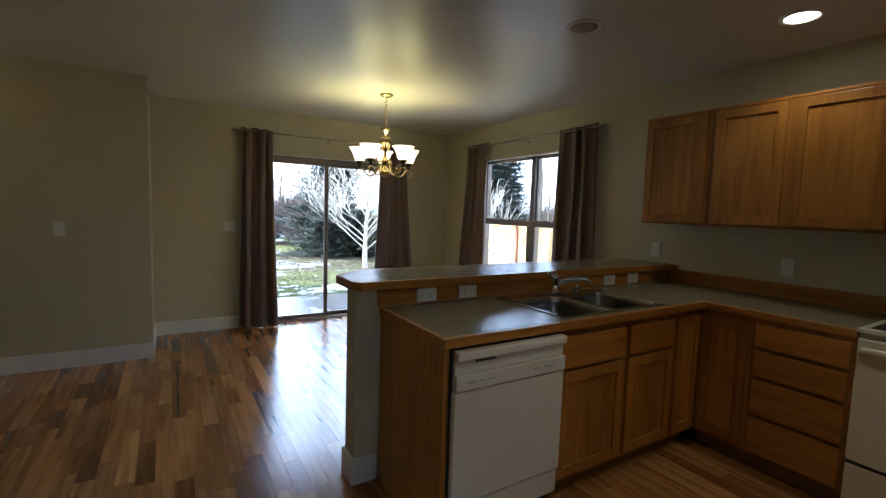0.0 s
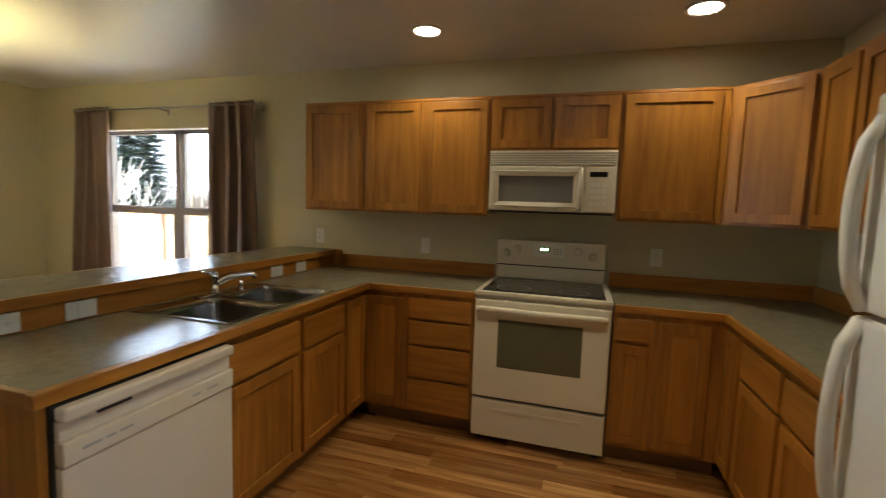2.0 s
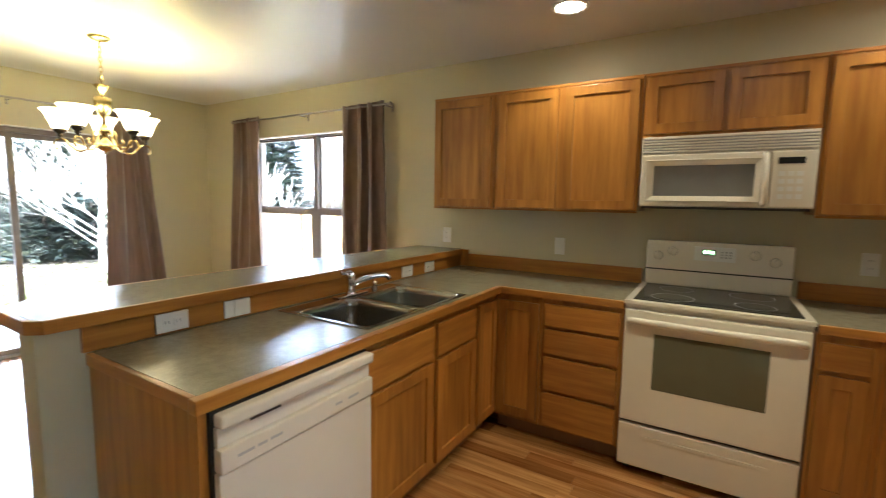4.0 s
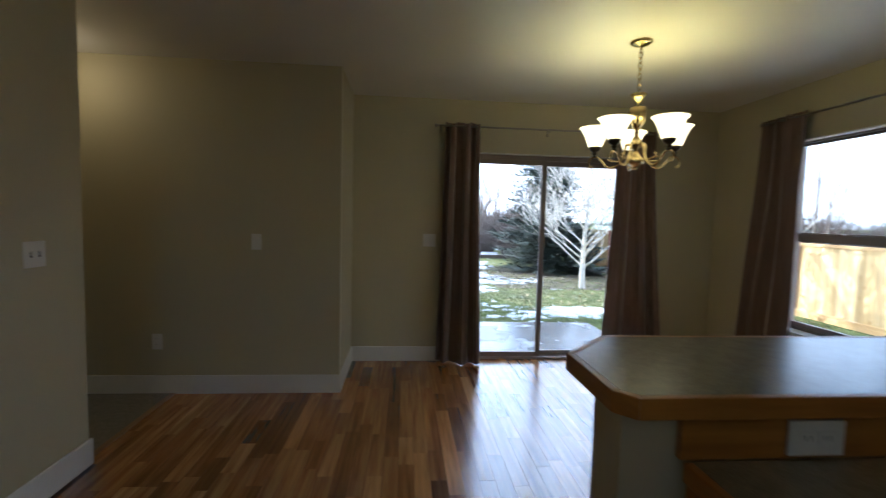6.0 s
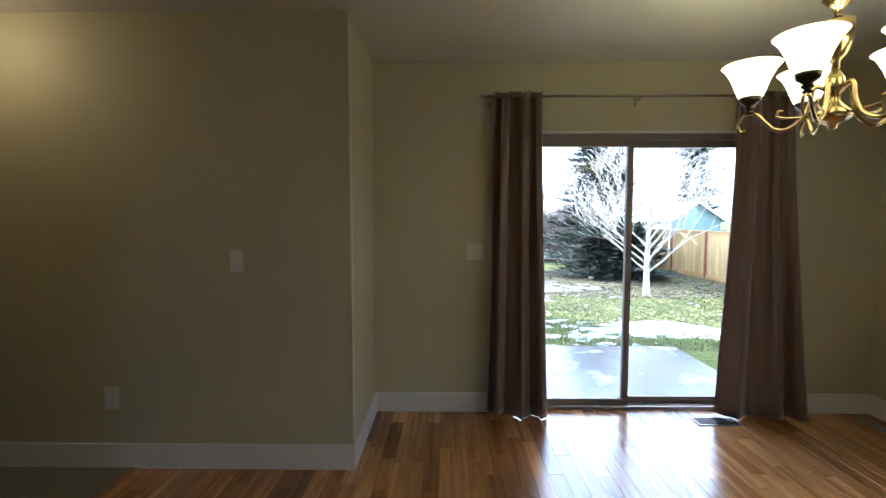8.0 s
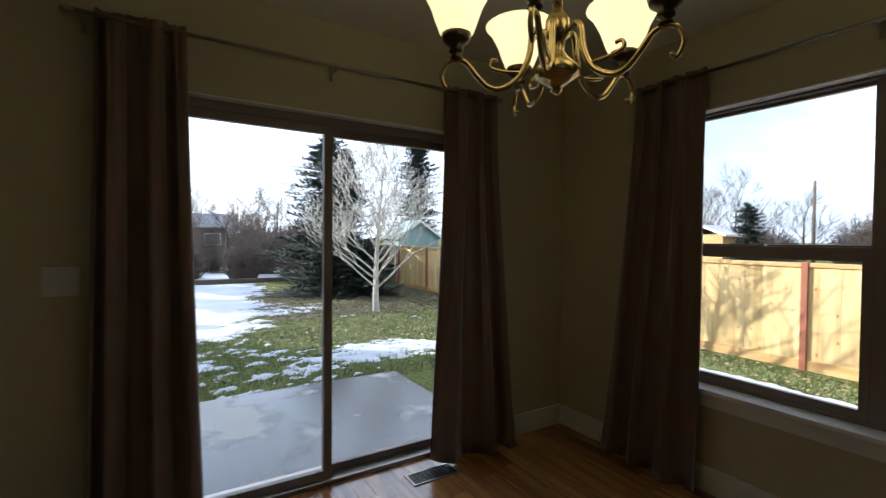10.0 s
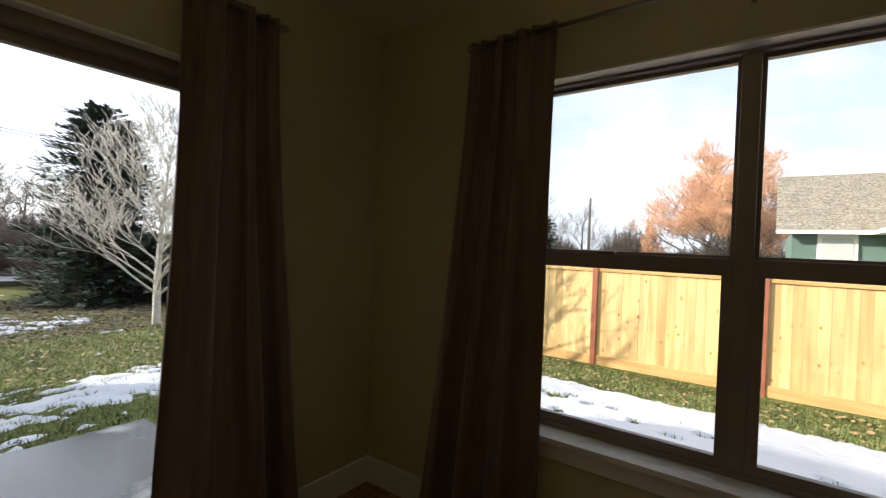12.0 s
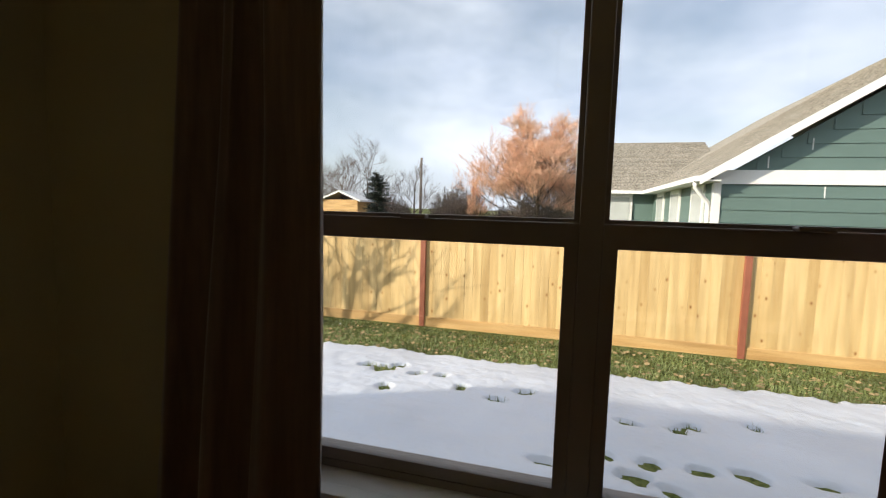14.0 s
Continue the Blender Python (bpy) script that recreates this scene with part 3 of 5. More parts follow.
            part("toggle_slot", boxes((u - 0.006, u + 0.006, 0.006, 0.0066, -0.013, 0.013), m=m), SLOT, t)
        elif style == "rocker":
            part("rocker", boxes((u - 0.016, u + 0.016, 0.006, 0.010, -0.033, 0.033), m=m), PLATE, t, "", 0.001)
    return t


plate("light_switch", (-0.272, BY, 1.13), (0, -1, 0), "single white rocker switch on the hall wall", 1, "rocker")
plate("light_switch", (1.03, NY, 1.13), (0, -1, 0), "white double switch plate beside the curtain", 2, "rocker")
plate("light_switch", (WWX, 3.695, 1.132), (1, 0, 0), "white double toggle switch plate by the hall opening", 2, "toggle")
plate("wall_outlet", (-0.973, BY, 0.387), (0, -1, 0), "white outlet low on the hall wall", 1, "outlet")
plate("wall_outlet", (WX, 2.50, 1.12), (-1, 0, 0), "white outlet above the bar end", 1, "outlet")
plate("wall_outlet", (WX, 1.60, 1.09), (-1, 0, 0), "white rocker switch above the worktop", 1, "rocker")
plate("wall_outlet", (WX, 0.02, 1.10), (-1, 0, 0), "white outlet above the worktop", 1, "outlet")
for px in (1.60, 1.86, 3.05, 3.31):
    plate("wall_outlet", (px, 2.362, 0.935), (0, -1, 0), "white outlet set sideways in the oak bar splash", 1, "outlet" if px != 1.86 else "rocker", False)

reg = thing("floor_register", (2.635, 5.55, 0.0), "dark metal floor register by the sliding door", "floor vent")
part("rim", boxes((2.49, 2.78, 5.49, 5.50, 0.001, 0.006), (2.49, 2.78, 5.60, 5.61, 0.001, 0.006), (2.49, 2.502, 5.50, 5.60, 0.001, 0.006), (2.768, 2.78, 5.50, 5.60, 0.001, 0.006)), TRACK, reg, "", 0.001)
part("duct", boxes((2.502, 2.768, 5.50, 5.60, 0.0005, 0.0015)), SLOT, reg)
for i in range(11):
    sx = 2.512 + i * 0.0245
    part("slat", boxes((sx, sx + 0.006, 5.50, 5.60, 0.0015, 0.005)), DARKMETAL, reg)


def recessed(name, cx, cy, lit, label):
    t = thing(name, (cx, cy, CEIL), label, "ceiling light", "recessed lights")
    bm = bmesh.new()
    profile = [(0.072, CEIL - 0.001), (0.098, CEIL - 0.001), (0.096, CEIL - 0.007), (0.085, CEIL - 0.010), (0.074, CEIL - 0.006)]
    segs, rings = 32, []
    for r, z in profile:
        rings.append([bm.verts.new((cx + r * math.cos(2 * math.pi * i / segs), cy + r * math.sin(2 * math.pi * i / segs), z)) for i in range(segs)])
    for a, b in zip(rings, rings[1:] + rings[:1]):
        for i in range(segs):
            bm.faces.new((a[i], a[(i + 1) % segs], b[(i + 1) % segs], b[i]))
    part("trim_ring", bm, TRIM, t, "", 0, True)
    part("lens", lathe(bmesh.new(), [(0.073, CEIL - 0.0005), (0.072, CEIL - 0.004), (0.04, CEIL - 0.007), (0.0, CEIL - 0.008)], cx, cy, 32), CANLIT if lit else CANDARK, t, "", 0, True)
    if lit:
        # the added light (cx < 2.2) is stronger and narrower, for the floor
        lamp("can_lamp", "SPOT", CAN_W * (2.2 if cx < 2.2 else 1.0), CAN, pose(cx, cy, CEIL - 0.03), soft=0.06, cone=104 if cx < 2.2 else 118)


recessed("recessed_light", 3.20, 1.43, True, "lit round recessed light over the worktop")
recessed("recessed_light", 3.21, -0.03, True, "lit round recessed light by the corner cabinet")
# out of view, added to brighten the dishwasher and floor
recessed("recessed_light", 1.95, 0.62, True, "unseen lit recessed light added to brighten the kitchen floor")
recessed("recessed_light", 2.43, 2.15, False, "unlit round recessed light above the bar")

hl = thing("hall_light", (-1.42, 4.6, CEIL), "lit frosted dome light on the hall ceiling", "ceiling light")
part("base", lathe(bmesh.new(), [(0.0, CEIL - 0.001), (0.15, CEIL - 0.001), (0.155, CEIL - 0.02), (0.135, CEIL - 0.035)], -1.42, 4.6, 32), BRASS, hl, "", 0, True)
part("dome", lathe(bmesh.new(), [(0.13, CEIL - 0.036), (0.132, CEIL - 0.06), (0.11, CEIL - 0.095), (0.06, CEIL - 0.12), (0.0, CEIL - 0.125)], -1.42, 4.6, 32), DOMELIT, hl, "", 0, True)
lamp("hall_lamp", "POINT", HALL_W, (1.0, 0.68, 0.34), pose(-1.42, 4.6, CEIL - 0.2), soft=0.08)

# chandelier
CX, CY = 2.175, 4.205
ch = thing("chandelier", (CX, CY, CEIL), "five-arm antique brass chandelier with lit alabaster bell shades", "chandelier")
part("canopy", lathe(bmesh.new(), [(0.0, CEIL - 0.001), (0.062, CEIL - 0.001), (0.064, CEIL - 0.008), (0.045, CEIL - 0.022), (0.014, CEIL - 0.03), (0.0, CEIL - 0.034)], CX, CY, 32), BRASS, ch, "", 0, True)
for i in range(9):
    zc, flat = CEIL - 0.05 - i * 0.031, i % 2
    pts = []
    for k in range(13):
        a = 2 * math.pi * k / 12
        u, w = 0.011 * math.cos(a), 0.021 * math.sin(a)
        pts.append((CX + (u if flat else 0), CY + (0 if flat else u), zc + w))
    part("chain_link", tube(bmesh.new(), pts, 0.0028, 6), BRASS, ch, "", 0, True)
part("cord", tube(bmesh.new(), [(CX + 0.008 * math.sin(i * 1.7), CY + 0.008 * math.cos(i * 1.7), CEIL - 0.03 - i * 0.033) for i in range(10)], 0.002, 6), WIRE, ch, "", 0, True)
part("finial_leaf", lathe(bmesh.new(), [(0.008, 2.10), (0.016, 2.085), (0.045, 2.105), (0.047, 2.10), (0.02, 2.07), (0.010, 2.05), (0.010, 2.02)], CX, CY, 20), BRASS, ch, "", 0, True)
bm = lathe(bmesh.new(), [(0.010, 2.03), (0.046, 2.025), (0.05, 2.0), (0.045, 1.95), (0.028, 1.91), (0.012, 1.89), (0.012, 1.86)], CX, CY, 20)
part("urn", bm, BRASS, ch, "", 0, True)
part("hub", lathe(bmesh.new(), [(0.012, 1.86), (0.028, 1.83), (0.030, 1.79), (0.018, 1.78), (0.018, 1.755), (0.034, 1.735), (0.056, 1.712), (0.053, 1.695), (0.03, 1.68), (0.012, 1.672), (0.014, 1.664), (0.004, 1.655)], CX, CY, 24), BRASS, ch, "", 0, True)
for i in range(5):
    a = radians(-1.5 + 72 * i)
    ca, sa = math.cos(a), math.sin(a)

    def at(r, z):
        r *= 0.93
        return (CX + r * ca, CY + r * sa, z - 0.025 * min(1.0, max(0.0, (r - 0.12) / 0.1)))
    bm = tube(bmesh.new(), *curve_points([at(0.03, 1.80), at(0.052, 1.812), at(0.064, 1.795), at(0.07, 1.75), at(0.095, 1.70), at(0.14, 1.676), at(0.175, 1.69), at(0.205, 1.725), at(0.232, 1.762), at(0.256, 1.770), at(0.282, 1.762), at(0.296, 1.732), at(0.284, 1.704), at(0.270, 1.712)], [0.006, 0.007, 0.0075, 0.0075, 0.0075, 0.0075, 0.007, 0.007, 0.0065, 0.006, 0.006, 0.0055, 0.005, 0.006]), 10)
    arm = part("arm", bm, BRASS, ch, "", 0, True)
    part("scroll", tube(bmesh.new(), *curve_points([at(0.085, 1.712), at(0.115, 1.712), at(0.15, 1.722), at(0.17, 1.736), at(0.165, 1.75), at(0.15, 1.745)], [0.004, 0.005, 0.005, 0.005, 0.004, 0.005]), 8), BRASS, arm, "", 0, True)
    sx, sy, dz = CX + 0.24 * ca, CY + 0.24 * sa, -0.025
    part("cup", lathe(bmesh.new(), [(0.006, 1.768 + dz), (0.015, 1.772 + dz), (0.015, 1.777 + dz), (0.009, 1.781 + dz), (0.018, 1.789 + dz), (0.018, 1.794 + dz), (0.013, 1.798 + dz), (0.032, 1.814 + dz), (0.037, 1.832 + dz)], sx, sy, 20), DARKMETAL, arm, "dark bronze shade holder", 0, True)
    part("shade", lathe(bmesh.new(), [(0.03, 1.826 + dz), (0.040, 1.834 + dz), (0.050, 1.859 + dz), (0.063, 1.896 + dz), (0.083, 1.934 + dz), (0.098, 1.950 + dz), (0.095, 1.952 + dz), (0.080, 1.936 + dz), (0.059, 1.896 + dz), (0.046, 1.859 + dz), (0.03, 1.836 + dz)], sx, sy, 28), SHADE, arm, "lit alabaster glass bell shade", 0, True)
    lamp("bulb_lamp", "POINT", BULB_W, BULB, pose(sx, sy, 1.918 + dz), soft=0.03)

# ---------------------------------------------------------------- kitchen
def door_front(name, m, u0, u1, za, zb, parent, horizontal):
    """A framed door with a recessed flat panel; horizontal: the material of its rails."""
    w, t = 0.052, 0.019
    d = part(name, ring((u0, u1, za, zb), (u0 + w, u1 - w, za + w, zb - w), 0.002, t, m), OAK, parent, "", 0.003)
    part("panel", boxes((u0 + w - 0.002, u1 - w + 0.002, 0.002, 0.009, za + w - 0.002, zb - w + 0.002), m=m), OAK, d)
    return d


def drawer_front(m, u0, u1, za, zb, parent, material):
    return part("drawer_front", boxes((u0, u1, 0.002, 0.02, za, zb), m=m), material, parent, "", 0.005)


def wall_cabinet(m, width, za, zb, depth, doors, label, horizontal):
    """doors: spans along the front."""
    t = thing("wall_cabinet", m @ Vector((width / 2, -depth, za)), label, "wall cabinet", "oak wall cabinets")
    part("carcass", boxes((0.001, width - 0.001, -depth, 0.0, za + 0.012, zb), m=m), OAK, t, "", 0.001)
    part("bottom_rail", boxes((0.001, width - 0.001, -0.02, 0.0015, za, za + 0.0115), m=m), horizontal, t)
    part("top_trim", boxes((0.0, width, -0.015, 0.004, zb - 0.012, zb + 0.004), m=m), horizontal, t, "", 0.001)
    for a, b in doors:
        door_front("door", m, a, b, za + 0.016, zb - 0.022, t, horizontal)
    return t


def base_cabinet(m, width, depth, layout, label, horizontal, kick=True, top=CTR - 0.038):
    """layout: (kind, u0, u1, z0, z1)."""
    t = thing("base_cabinet", m @ Vector((width / 2, -depth, 0)), label, "base cabinet", "oak base cabinets")
    part("carcass", boxes((0.001, width - 0.001, -depth, -0.021, 0.10, top), m=m), OAK, t, "", 0.001)
    part("face_frame", boxes((0.001, width - 0.001, -0.0205, 0.0, 0.10, CTR - 0.038), m=m), OAK, t, "", 0.001)
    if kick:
        # the recess's shade is in this board's colour
        part("toe_kick", boxes((0.001, width - 0.001, -depth, -0.07, 0.0, 0.0995), m=m), KICKSHADE, t, "recessed toe kick with shade painted into its brown")
    for kind, a, b, c, d in layout:
        if kind == "door":
            door_front("door", m, a, b, c, d, t, horizontal)
        else:
            drawer_front(m, a, b, c, d, t, horizontal)
    return t


ZL, ZH = 1.333, 2.08
# wall cabinets on the east wall, running south from the bar
ew = lambda y: face_frame((3.46, y, 0), (0, -1, 0), (-1, 0, 0))
wall_cabinet(ew(2.425), 0.465, ZL, ZH, 0.318, [(0.012, 0.435)], "honey oak wall cabinet, end unit above the bar", OAK_Y)
wall_cabinet(ew(1.96), 0.88, ZL, ZH, 0.318, [(0.03, 0.415), (0.455, 0.865)], "honey oak double-door wall cabinet with flat panels", OAK_Y)
wall_cabinet(ew(1.078), 0.772, 1.745, ZH, 0.318, [(0.02, 0.375), (0.395, 0.752)], "short honey oak cabinet above the microwave", OAK_Y)
wall_cabinet(ew(0.305), 0.55, ZL, ZH, 0.318, [(0.015, 0.505)], "honey oak wall cabinet beside the microwave", OAK_Y)
# diagonal corner unit
ca, cb = Vector((3.46, -0.247)), Vector((3.165, -0.541))
al = (cb - ca).normalized()
dm = face_frame((ca.x, ca.y, 0), (al.x, al.y, 0), (al.y, -al.x, 0))
dw = (cb - ca).length
ct = thing("wall_cabinet", (3.6, -0.7, ZL), "honey oak diagonal corner wall cabinet", "wall cabinet", "oak wall cabinets")
bm = bmesh.new()
outline = [(3.46, -0.247), (3.776, -0.247), (3.776, -0.856), (3.165, -0.856), (3.165, -0.541)]
lo = [bm.verts.new((x, y, ZL)) for x, y in outline]
hi = [bm.verts.new((x, y, ZH)) for x, y in outline]
bm.faces.new(lo[::-1])
bm.faces.new(hi)
for i in range(5):
    bm.faces.new((lo[i], lo[(i + 1) % 5], hi[(i + 1) % 5], hi[i]))
part("carcass", bm, OAK, ct)
door_front("door", dm, 0.03, dw - 0.03, ZL + 0.016, ZH - 0.022, ct, OAK_Y)
# south wall
sw = lambda x: face_frame((x, -0.541, 0), (-1, 0, 0), (0, 1, 0))
wall_cabinet(sw(3.163), 0.62, ZL, ZH, 0.316, [(0.02, 0.30), (0.325, 0.60)], "honey oak wall cabinet on the south wall", OAK_X)
wall_cabinet(face_frame((2.02, -0.36, 0), (-1, 0, 0), (0, 1, 0)), 0.82, 1.72, ZH, 0.49, [(0.02, 0.40), (0.42, 0.80)], "honey oak cabinet above the fridge", OAK_X)

# base cabinets: peninsula
pf = lambda x: face_frame((x, 1.785, 0), (1, 0, 0), (0, -1, 0))
ep = thing("end_panel", (1.355, 2.08, 0), "honey oak end panel of the peninsula", "end panel")
part("panel", boxes((1.342, 1.362, 1.80, 2.358, 0, CTR - 0.038)), OAK, ep, "", 0.001)
part("stile", boxes((1.339, 1.364, 1.758, 1.7995, 0, CTR - 0.038)), OAK, ep, "", 0.002)
base_cabinet(pf(1.965), 0.50, 0.57, [("drawer", 0.018, 0.478, 0.66, 0.815), ("door", 0.018, 0.478, 0.125, 0.64)], "honey oak sink base cabinet with a false drawer", OAK_X, top=0.66)
base_cabinet(pf(2.465), 0.43, 0.57, [("drawer", 0.018, 0.41, 0.66, 0.815), ("door", 0.018, 0.41, 0.125, 0.64)], "honey oak sink base cabinet beside the corner", OAK_X, top=0.66)
base_cabinet(pf(2.895), 0.27, 0.57, [("door", 0.02, 0.25, 0.125, 0.815)], "narrow honey oak corner cabinet door", OAK_X)
# east run
ef = lambda y: face_frame((3.165, y, 0), (0, -1, 0), (-1, 0, 0))
base_cabinet(ef(1.785), 0.285, 0.61, [("door", 0.02, 0.27, 0.125, 0.815)], "honey oak blind corner base cabinet", OAK_Y)
base_cabinet(ef(1.50), 0.437, 0.61, [("drawer", 0.02, 0.415, 0.70, 0.825), ("drawer", 0.02, 0.415, 0.54, 0.68), ("drawer", 0.02, 0.415, 0.33, 0.52), ("drawer", 0.02, 0.415, 0.115, 0.31)], "honey oak base cabinet with four drawers", OAK_Y)
base_cabinet(ef(0.30), 0.21, 0.61, [("drawer", 0.015, 0.18, 0.70, 0.82), ("door", 0.015, 0.18, 0.125, 0.68)], "narrow honey oak base cabinet beside the range", OAK_Y)
base_cabinet(ef(0.09), 0.34, 0.61, [("door", 0.02, 0.26, 0.125, 0.815)], "honey oak corner base cabinet", OAK_Y)
# south run
sf = lambda x: face_frame((x, -0.25, 0), (-1, 0, 0), (0, 1, 0))
base_cabinet(sf(3.165), 0.235, 0.60, [("door", 0.02, 0.205, 0.125, 0.815)], "narrow honey oak corner cabinet on the south wall", OAK_X)
base_cabinet(sf(2.93), 0.44, 0.60, [("drawer", 0.015, 0.42, 0.66, 0.815), ("door", 0.015, 0.42, 0.125, 0.64)], "honey oak base cabinet with drawer over door", OAK_X)
base_cabinet(sf(2.49), 0.53, 0.60, [("drawer", 0.015, 0.51, 0.66, 0.815), ("door", 0.015, 0.51, 0.125, 0.64)], "honey oak base cabinet next to the fridge", OAK_X)

def slab(pts, za, zb):
    bm = bmesh.new()
    lo = [bm.verts.new((x, y, za)) for x, y in pts]
    hi = [bm.verts.new((x, y, zb)) for x, y in pts]
    bm.faces.new(lo[::-1])
    bm.faces.new(hi)
    k = len(pts)
    for i in range(k):
        bm.faces.new((lo[i], lo[(i + 1) % k], hi[(i + 1) % k], hi[i]))
    return bm


# worktop with sink cut-out, and its oak edges
SX0, SX1, SY0, SY1 = 2.02, 2.81, 1.797, 2.312
wt = thing("worktop", (2.5, 2.0, CTR - 0.038), "dark speckled laminate worktop with oak edging", "worktop")
zt, zb = CTR, CTR - 0.038
flat = Matrix(((1, 0, 0, 0), (0, 0, 1, 0), (0, 1, 0, 0), (0, 0, 0, 1)))
part("peninsula_top", ring((1.352, 3.778, 1.777, 2.358), (SX0 + 0.012, SX1 - 0.012, SY0 + 0.012, SY1 - 0.012), zb, zt, flat), LAMINATE, wt)
part("east_top", boxes((3.16, 3.778, 1.066, 1.777, zb, zt)), LAMINATE, wt)
part("south_top", slab([(3.778, 0.298), (3.16, 0.298), (3.16, -0.24), (1.955, -0.24), (1.955, -0.858), (3.778, -0.858)], zb, zt), LAMINATE, wt)
part("edge", boxes((1.329, 3.16, 1.742, 1.777, zb, zt + 0.0006)), OAK_X, wt, "oak edging", 0.004)
part("edge", boxes((1.333, 1.352, 1.777, 2.358, zb, zt + 0.0006)), OAK_Y, wt, "oak edging", 0.004)
part("edge", boxes((3.138, 3.16, 1.066, 1.755, zb, zt + 0.0006)), OAK_Y, wt, "oak edging", 0.004)
part("edge", boxes((3.138, 3.16, -0.24, 0.298, zb, zt + 0.0006)), OAK_Y, wt, "oak edging", 0.004)
part("edge", boxes((1.955, 3.16, -0.24, -0.218, zb, zt + 0.0006)), OAK_X, wt, "oak edging", 0.004)
for ya, yb in ((1.07, 2.358), (-0.838, 0.30)):
    part("backsplash", boxes((3.758, 3.778, ya, yb, zt + 0.0006, zt + 0.095)), OAK_Y, wt, "low oak upstand along the wall", 0.003)
part("backsplash", boxes((1.955, 3.778, -0.858, -0.838, zt, zt + 0.095)), OAK_X, wt, "low oak upstand along the wall", 0.003)

# half wall and raised bar
structure("wall_half", boxes((1.22, 3.78, 2.38, 2.50, 0, BAR - 0.042)), WALL, "painted half wall under the raised bar", "wall")
structure("baseboard_half_wall", boxes((1.206, 1.22, 2.366, 2.514, 0, 0.138), (1.22, 1.34, 2.366, 2.38, 0, 0.138), (1.22, 3.766, 2.50, 2.514, 0, 0.138)), TRIM, "white painted baseboard round the half wall", "baseboard", 0.003)
bt = thing("bar_top", (2.5, 2.58, BAR - 0.042), "raised laminate breakfast bar top with oak edging", "bar counter")


outer = [(3.775, 2.345), (1.235, 2.345), (1.2, 2.385), (1.2, 2.625), (1.365, 2.79), (3.775, 2.79)]
inner = [(3.775, 2.363), (1.245, 2.363), (1.219, 2.392), (1.219, 2.617), (1.373, 2.771), (3.775, 2.771)]
part("laminate_top", slab(inner, BAR - 0.038, BAR), LAMINATE, bt)
for i in range(5):
    (ax, ay), (bx, by), (cx2, cy2), (dx, dy) = outer[i], outer[i + 1], inner[i + 1], inner[i]
    part("edge", slab([(ax, ay), (bx, by), (cx2, cy2), (dx, dy)], BAR - 0.042, BAR + 0.0006), OAK_X if abs(bx - ax) > abs(by - ay) else OAK_Y, bt, "oak edging", 0.003)
part("bar_splash", boxes((1.33, 3.756, 2.362, 2.379, zt + 0.001, BAR - 0.0425)), OAK_X, bt, "oak splash board behind the sink", 0.001)
part("bar_end_block", boxes((3.756, 3.776, 2.30, 2.379, zt + 0.001, BAR - 0.003)), OAK, bt, "oak end block at the wall", 0.002)

# sink
sk = thing("kitchen_sink", (2.45, 2.09, CTR), "stainless steel double-bowl drop-in sink", "sink")
rim = 0.022
divider = 2.412
part("rim", boxes((SX0, SX0 + rim, SY0, SY1, zt + 0.0005, zt + 0.006), (SX1 - rim, SX1, SY0, SY1, zt + 0.0005, zt + 0.006), (SX0 + rim, SX1 - rim, SY0, SY0 + rim, zt + 0.0005, zt + 0.006), (SX0 + rim, SX1 - rim, SY1 - 0.085, SY1, zt + 0.0005, zt + 0.006), (divider - 0.016, divider + 0.016, SY0 + rim, SY1 - 0.085, zt - 0.012, zt + 0.004)), STEEL, sk, "", 0.0025)
for a, b in ((SX0 + rim, divider - 0.016), (divider + 0.016, SX1 - rim)):
    bm = bmesh.new()
    c, d, ins = SY0 + rim, SY1 - 0.085, 0.02
    levels = [(0.0, zt + 0.0045), (0.005, zt - 0.004), (0.008, zt - 0.03), (0.012, zt - 0.15), (0.022, zt - 0.172), (0.04, zt - 0.18)]
    rings = []
    for k, z in levels:
        pts = []
        for (sx, sy, a0) in ((b - k, d - k, 0), (a + k, d - k, 90), (a + k, c + k, 180), (b - k, c + k, 270)):
            r = 0.05
            ox, oy = sx + (-r if a0 in (0, 270) else r), sy + (-r if a0 in (0, 90) else r)
            for s in range(6):
                an = radians(a0 + s * 18)
                pts.append(bm.verts.new((ox + r * math.cos(an), oy + r * math.sin(an), z)))
        rings.append(pts)
    for ra, rb in zip(rings, rings[1:]):
        for i in range(24):
            bm.faces.new((ra[i], rb[i], rb[(i + 1) % 24], ra[(i + 1) % 24]))
    bm.faces.new(rings[-1])
    bowl = part("bowl", bm, STEEL, sk, "", 0, True)
    bowl.data.polygons[len(bowl.data.polygons) - 1].use_smooth = False
    part("drain", lathe(bmesh.new(), [(0.0, zt - 0.178), (0.045, zt - 0.1785), (0.04, zt - 0.174), (0.02, zt - 0.176)], (a + b) / 2, (c + d) / 2, 20), CHROME, bowl, "", 0, True)
FXC, FYC = 2.44, 2.272
fc = thing("faucet", (FXC, FYC, zt + 0.006), "chrome single-lever kitchen faucet behind the sink", "faucet")
part("deck_plate", boxes((FXC - 0.11, FXC + 0.11, FYC - 0.022, FYC + 0.022, zt + 0.006, zt + 0.014)), CHROME, fc, "", 0.004)
part("body", lathe(bmesh.new(), [(0.030, zt + 0.014), (0.028, zt + 0.022), (0.022, zt + 0.03), (0.021, zt + 0.085), (0.024, zt + 0.09), (0.024, zt + 0.112), (0.016, zt + 0.122), (0.0, zt + 0.124)], FXC, FYC, 20), CHROME, fc, "", 0, True)
